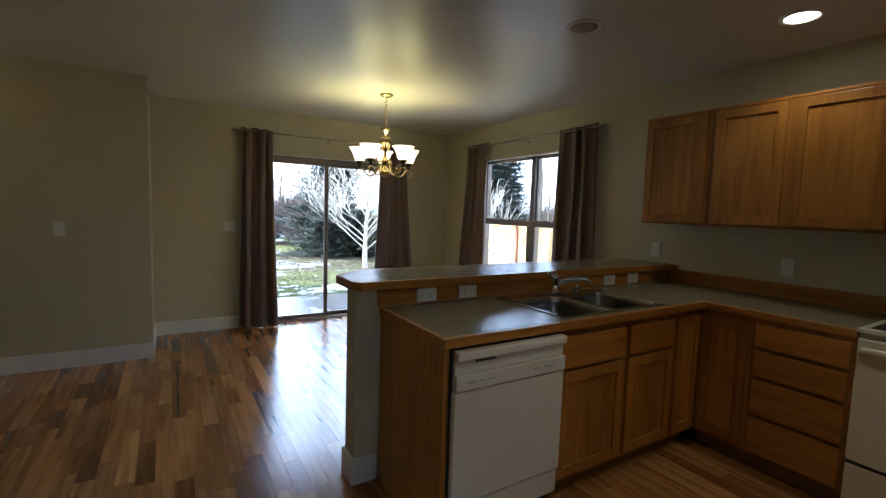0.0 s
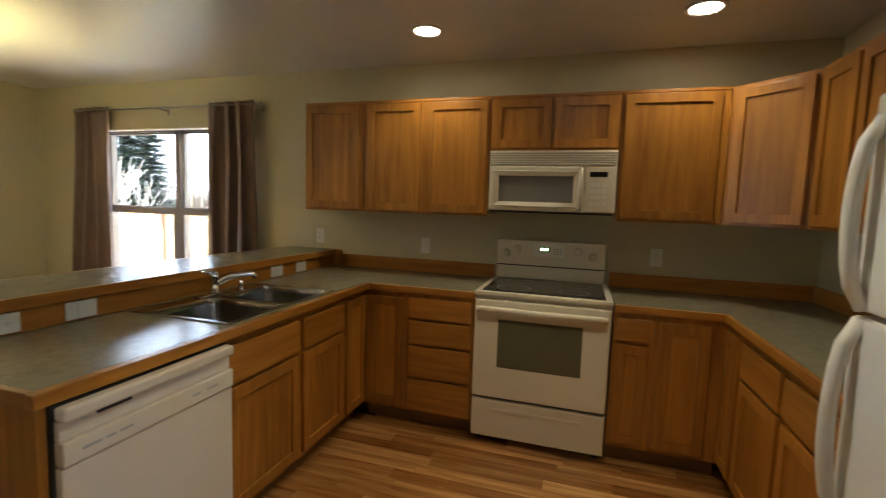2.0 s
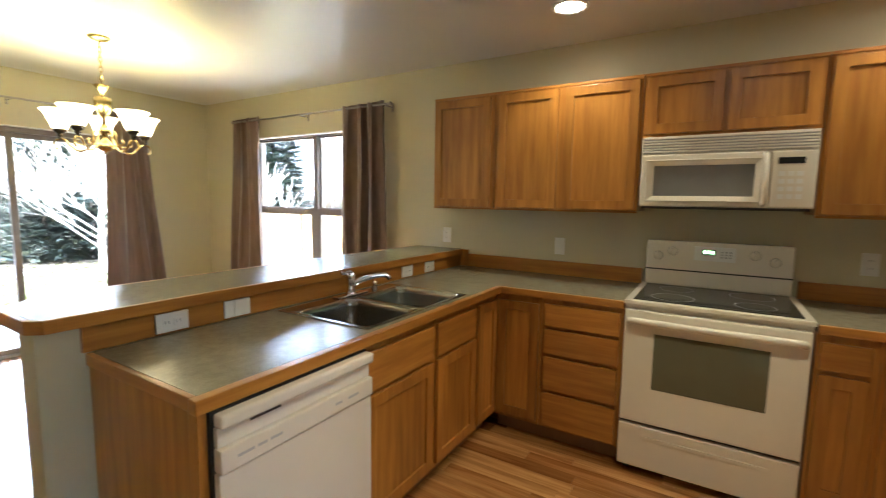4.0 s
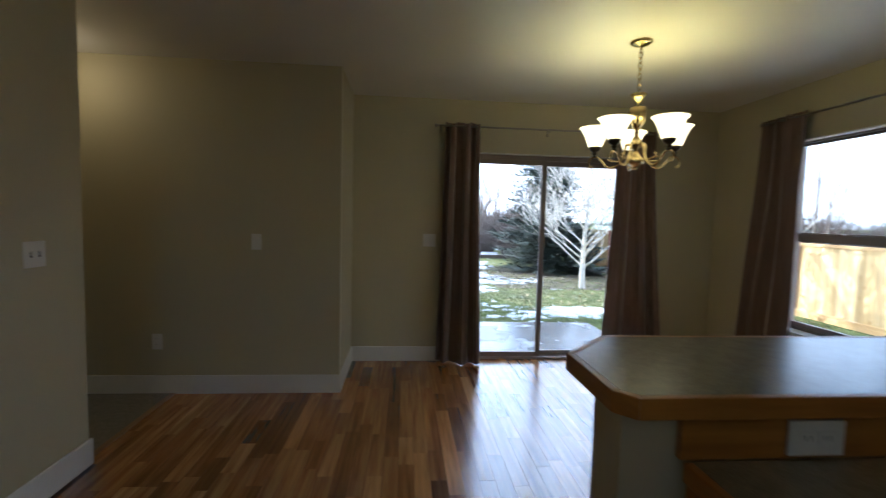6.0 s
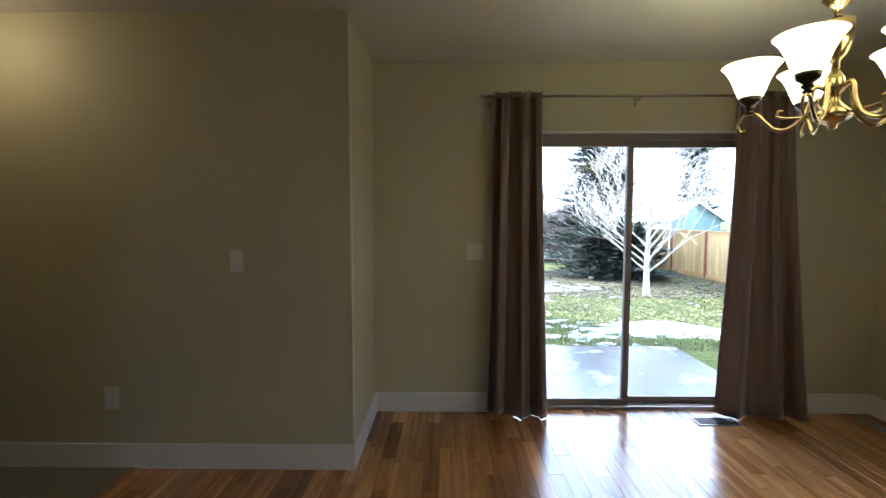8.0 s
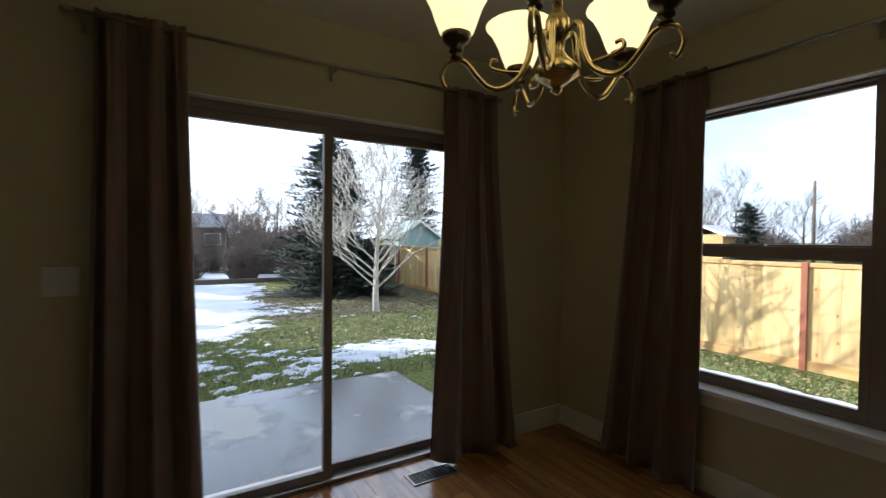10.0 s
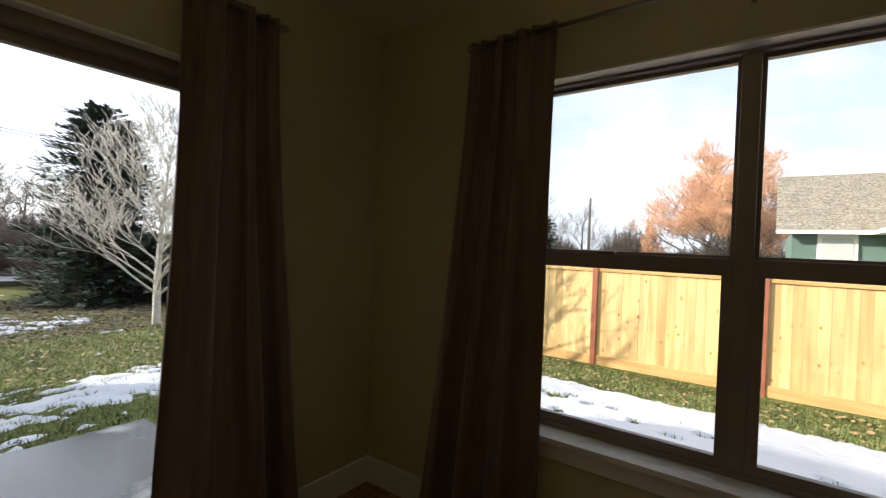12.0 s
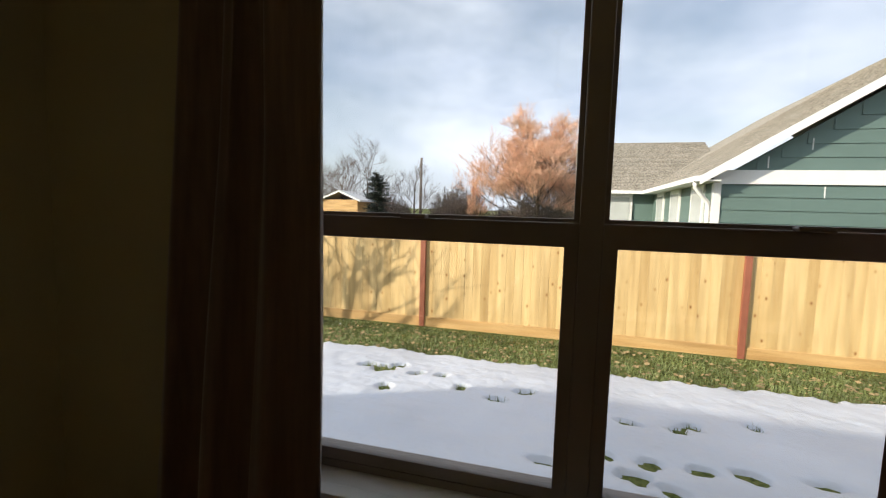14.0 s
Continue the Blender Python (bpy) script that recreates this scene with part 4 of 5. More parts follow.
part("spout", tube(bmesh.new(), *curve_points([(FXC + 0.01, FYC - 0.008, zt + 0.062), (FXC + 0.05, FYC - 0.045, zt + 0.088), (FXC + 0.10, FYC - 0.09, zt + 0.103), (FXC + 0.135, FYC - 0.122, zt + 0.102), (FXC + 0.148, FYC - 0.134, zt + 0.084)], [0.016, 0.014, 0.013, 0.013, 0.013]), 12), CHROME, fc, "", 0, True)
part("lever", tube(bmesh.new(), *curve_points([(FXC, FYC, zt + 0.118), (FXC - 0.02, FYC - 0.006, zt + 0.128), (FXC - 0.05, FYC - 0.014, zt + 0.126), (FXC - 0.085, FYC - 0.02, zt + 0.132)], [0.012, 0.010, 0.008, 0.009]), 10), CHROME, fc, "", 0, True)
part("side_sprayer", tube(bmesh.new(), [(FXC + 0.19, FYC + 0.005, zt + 0.006), (FXC + 0.19, FYC + 0.005, zt + 0.03), (FXC + 0.19, FYC, zt + 0.05)], [0.018, 0.012, 0.014], 10), CHROME, fc, "", 0, True)

# dishwasher
dwm = face_frame((1.368, 1.75, 0), (1, 0, 0), (0, -1, 0))
dd = thing("dishwasher", (1.66, 2.05, 0), "white built-in dishwasher under the peninsula worktop", "dishwasher")
W = 0.59
part("tub", boxes((0.0, W, -0.56, -0.002, 0.1, 0.846), m=dwm), GASKET, dd)
part("door_panel", boxes((0.004, W - 0.004, 0.0, 0.026, 0.225, 0.683), m=dwm), WHITE, dd, "", 0.004)
part("control_panel", boxes((0.004, W - 0.004, 0.0, 0.034, 0.687, 0.752), m=dwm), WHITE, dd, "", 0.006)
top = part("handle_lip", boxes((0.004, W - 0.004, 0.0, 0.042, 0.806, 0.845), m=dwm), WHITE, dd, "", 0.014, segs=4)
part("finger_hollow", boxes((0.006, W - 0.006, 0.0, 0.017, 0.7525, 0.8055), m=dwm), WHITE, dd, "", 0.003)
part("latch_recess", boxes((0.10, 0.20, 0.0172, 0.0185, 0.790, 0.8045), m=dwm), SLOT, top, "dark latch recess")
for u, w2 in ((0.05, 0.05), (0.11, 0.03), (0.15, 0.04), (0.40, 0.03), (0.46, 0.05)):
    part("printed_mark", boxes((u, u + w2, 0.0341, 0.0346, 0.716, 0.724), m=dwm), GREYPANEL, dd)
part("kick_panel", boxes((0.004, W - 0.004, -0.01, 0.014, 0.105, 0.215), m=dwm), WHITE, dd, "", 0.004)
part("toe_panel", boxes((0.004, W - 0.004, -0.06, -0.045, 0.0, 0.1), m=dwm), GASKET, dd)

# range
rm = face_frame((3.15, 1.062, 0), (0, -1, 0), (-1, 0, 0))
RW = 0.752
rg = thing("range", (3.45, 0.686, 0), "white electric range with black glass cooktop", "kitchen range")
part("body", boxes((0.0, RW, -0.60, -0.002, 0.03, 0.885), m=rm), WHITE, rg, "", 0.003)
part("cooktop_frame", boxes((-0.003, RW + 0.003, -0.605, 0.03, 0.886, 0.908), m=rm), WHITE, rg, "", 0.006)
part("glass_top", boxes((0.035, RW - 0.035, -0.54, -0.005, 0.9085, 0.912), m=rm), BLACK, rg, "black glass cooking surface", 0.001)
for u, v, r in ((0.2, -0.14, 0.10), (0.55, -0.14, 0.085), (0.2, -0.4, 0.085), (0.55, -0.4, 0.10)):
    bm = bmesh.new()
    c = rm @ Vector((u, v, 0))
    segs = 36
    ra = [bm.verts.new((c.x + r * math.cos(2 * math.pi * i / segs), c.y + r * math.sin(2 * math.pi * i / segs), 0.9125)) for i in range(segs)]
    rb = [bm.verts.new((c.x + (r - 0.004) * math.cos(2 * math.pi * i / segs), c.y + (r - 0.004) * math.sin(2 * math.pi * i / segs), 0.9125)) for i in range(segs)]
    for i in range(segs):
        bm.faces.new((ra[i], ra[(i + 1) % segs], rb[(i + 1) % segs], rb[i]))
    part("burner_ring", bm, GREYPANEL, rg)
bg = part("backguard", boxes((0.02, RW - 0.02, -0.605, -0.535, 0.909, 1.175), m=rm), WHITE, rg, "", 0.012, segs=3)
part("backguard_gap", boxes((0.022, RW - 0.022, -0.534, -0.532, 1.0, 1.008), m=rm), GASKET, bg)
part("clock_panel", boxes((0.27, 0.47, -0.5345, -0.531, 1.07, 1.15), m=rm), PLATE, bg, "", 0.001)
part("display", boxes((0.31, 0.375, -0.531, -0.529, 1.105, 1.135), m=rm), DISPLAY, bg)
for k in range(4):
    part("digit", boxes((0.318 + k * 0.013, 0.325 + k * 0.013, -0.529, -0.5285, 1.112, 1.128), m=rm), DIGIT, bg)
for u in (0.40, 0.42, 0.44):
    for z in (1.09, 1.105, 1.12):
        part("button", boxes((u, u + 0.012, -0.531, -0.529, z, z + 0.008), m=rm), GREYPANEL, bg)
for u, z in ((0.085, 1.085), (0.16, 1.115), (0.56, 1.115), (0.65, 1.085)):
    c = rm @ Vector((u, -0.534, z))
    km = Matrix.Translation(c) @ Matrix.Rotation(radians(-90), 4, "Y")
    kn = part("knob", lathe(bmesh.new(), [(0.0, 0.0), (0.026, 0.0), (0.024, 0.012), (0.018, 0.02), (0.0, 0.021)], 0, 0, 20, km), WHITE, bg, "", 0, True)
    part("knob_grip", boxes((u - 0.005, u + 0.005, -0.515, -0.503, z - 0.022, z + 0.022), m=rm), WHITE, kn, "", 0.003)
od = part("oven_door", boxes((0.006, RW - 0.006, 0.0, 0.04, 0.29, 0.862), m=rm), WHITE, rg, "", 0.008)
part("oven_window", boxes((0.145, RW - 0.145, 0.0402, 0.042, 0.475, 0.755), m=rm), OVENGLASS, od, "smoked oven window", 0.001)
part("oven_handle", tube(bmesh.new(), [rm @ Vector(p) for p in ((0.03, 0.04, 0.80), (0.035, 0.07, 0.815), (0.07, 0.078, 0.818), (RW / 2, 0.08, 0.816), (RW - 0.07, 0.078, 0.818), (RW - 0.035, 0.07, 0.815), (RW - 0.03, 0.04, 0.80))], [0.013, 0.016, 0.016, 0.016, 0.016, 0.016, 0.013], 12), WHITE, od, "", 0, True)
part("door_gap", boxes((0.004, RW - 0.004, 0.001, 0.012, 0.274, 0.289), m=rm), GASKET, rg)
dr = part("storage_drawer", boxes((0.006, RW - 0.006, 0.0, 0.036, 0.05, 0.272), m=rm), WHITE, rg, "", 0.008)
part("drawer_grip", boxes((0.12, RW - 0.12, 0.0362, 0.041, 0.205, 0.225), m=rm), WHITE, dr, "", 0.002)
for u in (0.04, RW - 0.04):
    for v in (-0.05, -0.55):
        c = rm @ Vector((u, v, 0))
        part("foot", lathe(bmesh.new(), [(0.018, 0.0), (0.018, 0.01), (0.01, 0.012), (0.01, 0.031)], c.x, c.y, 10), GASKET, rg)

# microwave hood
mm = face_frame((3.42, 1.066, 0), (0, -1, 0), (-1, 0, 0))
MW = 0.75
mw = thing("microwave", (3.6, 0.69, 1.362), "white over-range microwave under the short cabinet", "microwave")
part("case", boxes((0.0, MW, -0.355, -0.001, 1.375, 1.742), m=mm), WHITE, mw, "", 0.004)
part("underside", boxes((0.01, MW - 0.01, -0.34, -0.01, 1.362, 1.3745), m=mm), GASKET, mw)
part("grille_back", boxes((0.006, MW - 0.006, 0.0, 0.004, 1.655, 1.735), m=mm), GREYPANEL, mw)
for i in range(6):
    part("vent_louvre", boxes((0.004, MW - 0.004, 0.0041, 0.016, 1.656 + i * 0.0138, 1.6645 + i * 0.0138), m=mm), WHITE, mw, "", 0.002)
md = part("microwave_door", boxes((0.004, 0.555, 0.0, 0.022, 1.378, 1.645), m=mm), WHITE, mw, "", 0.008, segs=3)
part("door_window", boxes((0.065, 0.515, 0.0222, 0.024, 1.425, 1.59), m=mm), MESHGLASS, md, "grey mesh microwave window", 0.001)
bm = bmesh.new()
for (a0, a1, b0, b1) in (((0.03, 1.40), (0.54, 1.40), (0.515, 1.425), (0.065, 1.425)), ((0.03, 1.618), (0.54, 1.618), (0.515, 1.59), (0.065, 1.59)), ((0.03, 1.40), (0.03, 1.618), (0.065, 1.59), (0.065, 1.425)), ((0.54, 1.40), (0.54, 1.618), (0.515, 1.59), (0.515, 1.425))):
    o = [bm.verts.new(mm @ Vector((p[0], 0.034 if k < 2 else 0.0235, p[1]))) for k, p in enumerate((a0, a1, b0, b1))]
    bm.faces.new(o)
bv = part("window_bevel", bm, WHITE, md)
mod = bv.modifiers.new("thick", "SOLIDIFY")
mod.thickness, mod.offset = 0.012, -1
part("handle", tube(bmesh.new(), [mm @ Vector(p) for p in ((0.548, 0.02, 1.392), (0.552, 0.045, 1.40), (0.552, 0.05, 1.51), (0.552, 0.045, 1.625), (0.548, 0.02, 1.633))], [0.012, 0.013, 0.013, 0.013, 0.012], 10), WHITE, md, "", 0, True)
cp = part("control_panel", boxes((0.575, MW - 0.004, 0.0, 0.018, 1.378, 1.645), m=mm), WHITE, mw, "", 0.006)
part("display", boxes((0.60, 0.70, 0.0182, 0.02, 1.585, 1.615), m=mm), BLACK, cp, "glossy display window", 0.004)
for i in range(4):
    for j in range(3):
        part("button", boxes((0.605 + j * 0.034, 0.63 + j * 0.034, 0.0182, 0.0195, 1.42 + i * 0.036, 1.442 + i * 0.036), m=mm), PLATE, cp)

# fridge
fm = face_frame((1.848, -0.16, 0), (-1, 0, 0), (0, 1, 0))
fr = thing("refrigerator", (1.55, -0.5, 0), "white top-freezer refrigerator beside the worktop", "refrigerator")
FW = 0.73
part("cabinet", boxes((0.0, FW, -0.66, -0.004, 0.02, 1.65), m=fm), FRIDGE, fr, "", 0.006)
for nm, za, zb2 in (("fridge_door", 0.06, 1.172), ("freezer_door", 1.184, 1.655)):
    d = part(nm, boxes((0.003, FW - 0.003, 0.006, 0.064, za, zb2), m=fm), FRIDGE, fr, "", 0.012, segs=3)
    part("gasket", boxes((0.012, FW - 0.012, -0.003, 0.0055, za + 0.012, zb2 - 0.012), m=fm), GASKET, d)
    h0, h1 = (0.70, 1.165) if nm == "fridge_door" else (1.19, 1.60)
    n = 9
    pts, rad = [], []
    for i in range(n):
        s = i / (n - 1)
        bow = math.sin(math.pi * min(1, s * 1.0)) ** 0.45
        pts.append(fm @ Vector((0.035, 0.06 + 0.042 * bow, h0 + (h1 - h0) * s)))
        rad.append(0.017)
    part("handle", tube(bmesh.new(), pts, rad, 10), FRIDGE, d, "", 0, True)
part("kick_grille", boxes((0.01, FW - 0.01, -0.02, 0.0, 0.0, 0.055), m=fm), GREYPANEL, fr)

# ---------------------------------------------------------------- hall carpet
structure("carpet", boxes((-4.2, -0.862, HALL_Y - 0.001, BY + 0.001, -0.03, 0.006)), CARPET, "grey-beige carpet in the hall", "carpet")
structure("floor_strip", boxes((-0.88, -0.845, HALL_Y, BY, -0.02, 0.009)), wood("oak_strip", (0.36, 0.2, 0.08), (0.25, 0.12, 0.05), "y"), "wooden strip between planks and carpet", "floor trim", 0.003)

# ---------------------------------------------------------------- outside
def ground_z(x, y):
    """The lawn falls away from the house towards the fence and the far beds."""
    e = min(1.0, max(0.0, (x - 4.2) / 5.2))
    n = min(1.0, max(0.0, (y - 7.5) / 7.5))
    return -0.17 - 0.57 * (1 - (1 - e) * (1 - n)) + 0.02 * noise.noise((x * 0.5, y * 0.5, 3.0))


def clamp(v, a=0.0, b=1.0):
    return max(a, min(b, v))


def snow_depth(x, y):
    """Above nought where snow lies."""
    n = 0.42 * noise.noise((x * 0.75, y * 1.1, 0.3)) + 0.46 * noise.noise((x * 2.0, y * 3.6, 4.1)) + 0.34 * noise.noise((x * 5.0, y * 8.5, 7.7)) + 0.5 * noise.noise((x * 10.0, y * 17.0, 2.7))
    b = -0.9
    if x > 4.05 and y < (6.6 if x < 5.5 else 7.2):
        b = 0.86 if x < 8.1 else 0.86 - (x - 8.0) * 3.6
        if 4.4 < x < 8.4:
            foot = min(((x - fx) * ca + (y - fy) * sa) ** 2 / 0.0032 + ((y - fy) * ca - (x - fx) * sa) ** 2 / 0.0095 for fx, fy, ca, sa in FEET)
            b -= max(0.0, 1.6 * (1.5 - foot))
    elif y > 7.8:
        # a band past the patio, thin patches in the shade, a broad sheet on the far lawn
        near = clamp(1 - abs(y - 9.35 - 0.10 * (x - 3.5)) / 1.15) * clamp((x - 1.6) / 1.6)
        b = -0.55 + 0.92 * near
        if x < 3.4 and y < 13:
            b = max(b, -0.12 - 0.25 * clamp((x - 2.4) / 1.0))
        if x > 7:
            b -= (x - 7) * 0.5
        edge = 3.9 + 0.15 * (y - 14.0)
        far = clamp((y - 11.6) / 1.9) * clamp((edge - x) / 1.9)
        b = max(b, -0.62 + 1.5 * far)
        if 15.6 < y < 17.2 and 3.6 < x < 5.6:
            b = max(b, 0.05)
        if y > 24.6:
            b = -0.9
    elif x > 3.55:
        b = -0.1 if y > 6.9 and x < 6 else -0.7
    if 0.8 < x < 3.6 and y < 8.0:
        b = -1.2
    return n + b


foot_rnd = random.Random(5)
FEET = []
for fx0, fx1, fy0, fy1, count in ((4.5, 5.9, 0.2, 4.5, 46), (6.6, 7.5, 4.9, 6.4, 9), (5.0, 7.4, -1.5, 4.8, 12)):
    for _ in range(count):
        fa = foot_rnd.uniform(0, 3.14)
        FEET.append((foot_rnd.uniform(fx0, fx1), foot_rnd.uniform(fy0, fy1), math.cos(fa), math.sin(fa)))


def grid(x0, x1, y0, y1, step, fz):
    nx, ny = int(round((x1 - x0) / step)), int(round((y1 - y0) / step))
    verts = [(x0 + (x1 - x0) * i / nx, y0 + (y1 - y0) * j / ny, fz(x0 + (x1 - x0) * i / nx, y0 + (y1 - y0) * j / ny)) for j in range(ny + 1) for i in range(nx + 1)]
    faces = [(j * (nx + 1) + i, j * (nx + 1) + i + 1, (j + 1) * (nx + 1) + i + 1, (j + 1) * (nx + 1) + i) for j in range(ny) for i in range(nx)]
    return verts, faces


def raw(name, verts, faces, material, smooth=False):
    me = bpy.data.meshes.new(name)
    me.from_pydata(verts, [], faces)
    me.materials.append(material)
    if smooth:
        me.polygons.foreach_set("use_smooth", [True] * len(me.polygons))
    return new(name, me)


def wide_z(x, y):
    if -14 < x < 30 and -14 < y < 40:
        return ground_z(x, y)
    return -0.74


# one sheet to the horizon: fine near the house, coarse beyond
xs = [-900, -300, -90, -30, -14] + [-10 + 0.5 * i for i in range(50)] + [16, 20, 30, 60, 140, 400, 900]
ys = [-900, -300, -90, -30, -14] + [-8 + 0.5 * i for i in range(60)] + [24, 30, 40, 70, 150, 400, 900]
gv = [(x, y, wide_z(x, y) - (0.3 if -4.3 < x < WX and -3.7 < y < NY else 0)) for y in ys for x in xs]
gf = [(j * len(xs) + i, j * len(xs) + i + 1, (j + 1) * len(xs) + i + 1, (j + 1) * len(xs) + i) for j in range(len(ys) - 1) for i in range(len(xs) - 1)]
tagged(raw("ground", gv, gf, EARTH, True), "dull winter lawn round the house", "ground", "", "structure")


def snow_z(x, y):
    d = snow_depth(x, y)
    return ground_z(x, y) + max(-0.05, min(0.035, d * 0.16)) + 0.012 * noise.noise((x * 3, y * 3, 1.0)) + 0.008 * noise.noise((x * 9, y * 9, 2.0))


sv, sf2 = grid(-3.0, 9.9, 7.82, 25.0, 0.065, snow_z)
sv2, sf3 = grid(4.0, 9.8, -3.0, 7.82, 0.042, snow_z)
tagged(raw("snow", sv, sf2, SNOW, True), "patchy melting snow on the back lawn", "snow", "", "stuff")
tagged(raw("snow_side", sv2, sf3, SNOW, True), "wet snow with footprints beside the fence", "snow", "", "stuff")
tagged(raw("snow_far", *grid(-12.0, 8.0, 25.4, 40.0, 0.4, lambda x, y: ground_z(x, y) + 0.12 * noise.noise((x * 0.35, y * 0.5, 9.0)) + 0.03), SNOW, True), "patches of snow in the far garden", "snow", "", "stuff")

# grass blades and leaves
rs = np.random.RandomState(7)


def scatter_blades(count, x0, x1, y0, y1, height, keep):
    verts, faces = [], []
    px, py = rs.uniform(x0, x1, count), rs.uniform(y0, y1, count)
    for x, y in zip(px.tolist(), py.tolist()):
        if not keep(x, y):
            continue
        z = ground_z(x, y)
        a, lean = rs.uniform(0, 6.283), rs.uniform(0.01, 0.05)
        h, w = height * rs.uniform(0.5, 1.2), 0.006
        ca, sa = math.cos(a), math.sin(a)
        k = len(verts)
        verts += [(x - w * sa, y + w * ca, z - 0.01), (x + w * sa, y - w * ca, z - 0.01), (x + lean * ca, y + lean * sa, z + h)]
        faces.append((k, k + 1, k + 2))
    return verts, faces


def bare(x, y):
    return snow_depth(x, y) < 0.05 + 0.3 * rs.random_sample() ** 2 and not (0.8 < x < 3.6 and y < 7.95)


tagged(raw("grass", *scatter_blades(110000, 0.0, 9.8, 7.82, 17.0, 0.05, bare), BLADE), "short green winter grass on the back lawn", "grass", "", "stuff")
tagged(raw("grass_side", *scatter_blades(42000, 6.5, 9.85, -3.0, 7.9, 0.06, bare), BLADE), "tufted grass along the fence foot", "grass", "", "stuff")


def leaves(count, x0, x1, y0, y1):
    verts, faces = [], []
    for _ in range(count):
        x, y = rs.uniform(x0, x1), rs.uniform(y0, y1)
        if not bare(x, y):
            continue
        z, s, a = ground_z(x, y) + rs.uniform(0.02, 0.05), rs.uniform(0.015, 0.04), rs.uniform(0, 6.283)
        ca, sa, t = math.cos(a) * s, math.sin(a) * s, rs.uniform(-0.5, 0.5) * s
        k = len(verts)
        verts += [(x - ca, y - sa, z), (x + sa * 0.6, y - ca * 0.6, z + t), (x + ca, y + sa, z), (x - sa * 0.6, y + ca * 0.6, z - t)]
        faces.append((k, k + 1, k + 2, k + 3))
    return verts, faces


tagged(raw("fallen_leaves", *leaves(2400, 3.0, 9.8, 9.6, 20.0), DRYLEAF), "dry brown leaves under the bare tree", "leaves", "", "stuff")
# leaf litter in dark twig colour, which also carries the trees' shade
tagged(raw("leaf_litter", *leaves(15000, 3.6, 9.9, 14.4, 21.0), TWIG), "leaf litter under the trees, darkened for their shade", "leaves", "", "stuff")
tagged(raw("fallen_leaves_side", *leaves(1300, 8.0, 9.8, -2.0, 7.8), DRYLEAF), "dry brown leaves along the fence", "leaves", "", "stuff")

# patio, unseen shading wall and roof eave
structure("patio", boxes((0.9, 3.47, NY + T + 0.06, 7.79, -0.35, -0.115)), CONCRETE, "wet concrete patio slab outside the sliding door", "patio", 0.012)
# added out of view to the west; keeps sun off patio and near lawn
structure("wall_shade_blocker", boxes((-5.0, -1.2, 5.3, 16.6, -0.8, 5.0)), OUTWALL, "plain unseen wall added to shade the patio and lawn", "wall")
structure("roof_eave", boxes((-5.0, WX + 0.62, -2.1, NY + 0.62, CEIL + 0.16, CEIL + 0.34)), HOUSEWHITE, "white roof eave of the house", "roof")

# fence
FX = 10.04
fence = thing("fence", (FX, 4, -0.7), "new cedar board fence with red posts", "fence")
post_y = [6.46 + 2.44 * k for k in range(-4, 8)]
fr_rnd = random.Random(3)
board_mesh = mesh_of("board", boxes((0.0, 0.018, -0.0686, 0.0686, 0.0, 1.56)), FENCEWOOD, 0.0015, segs=1)
for k, py in enumerate(post_y):
    gz = ground_z(FX, py)
    part("post", boxes((FX - 0.05, FX + 0.03, py - 0.045, py + 0.045, gz - 0.05, gz + 1.73)), POSTWOOD, fence, "red-stained fence post", 0.004)
    if k + 1 == len(post_y):
        break
    ny2 = post_y[k + 1]
    g2 = ground_z(FX, ny2)
    zb3 = (gz + g2) / 2
    part("kick_board", boxes((FX - 0.028, FX - 0.004, py + 0.046, ny2 - 0.046, zb3 + 0.0, zb3 + 0.17)), FENCERAIL, fence, "", 0.003)
    part("top_rail", boxes((FX - 0.03, FX + 0.02, py + 0.046, ny2 - 0.046, zb3 + 1.65, zb3 + 1.72)), FENCERAIL, fence, "", 0.003)
    n = 17
    for i in range(n):
        ob = new("board", board_mesh)
        ob.parent = fence
        ob.matrix_parent_inverse = Matrix.Translation(-Vector(fence.location))
        ob.location = (FX - 0.002 + fr_rnd.uniform(-0.003, 0.003), py + 0.046 + (i + 0.5) * (2.44 - 0.092) / n, zb3 + 0.12 + fr_rnd.uniform(-0.004, 0.004))


# trees
def grow(bm, p, d, length, radius, level, rnd, spread, up, sides, kids, fine, tips=None):
    """tips: a second mesh that takes the two finest orders of twigs."""
    n = 3
    pts, rad = [p], [radius]
    q, dd = p.copy(), d.copy()
    for i in range(n):
        dd = (dd + Vector((rnd.uniform(-1, 1), rnd.uniform(-1, 1), rnd.uniform(-0.5, 0.9) * up)) * 0.13).normalized()
        q = q + dd * length / n
        pts.append(q.copy())
        rad.append(max(fine, radius * (1 - 0.5 * (i + 1) / n)))
    tube(tips if tips is not None and level < 2 else bm, pts, rad, sides if radius > 0.02 else 3)
    if level == 0:
        return
    for k in range(kids):
        f = 0.35 + 0.65 * (k + 0.6) / kids
        j = min(n - 1, int(f * n))
        base = pts[j].lerp(pts[j + 1], f * n - j)
        side = Vector((rnd.uniform(-1, 1), rnd.uniform(-1, 1), rnd.uniform(-0.15, 0.6))).normalized()
        nd = (dd * (1 - spread) + side * spread + Vector((0, 0, up * 0.25))).normalized()
        grow(bm, base, nd, length * rnd.uniform(0.58, 0.85), max(fine, radius * rnd.uniform(0.4, 0.6)), level - 1, rnd, spread, up, sides, kids, fine, tips)


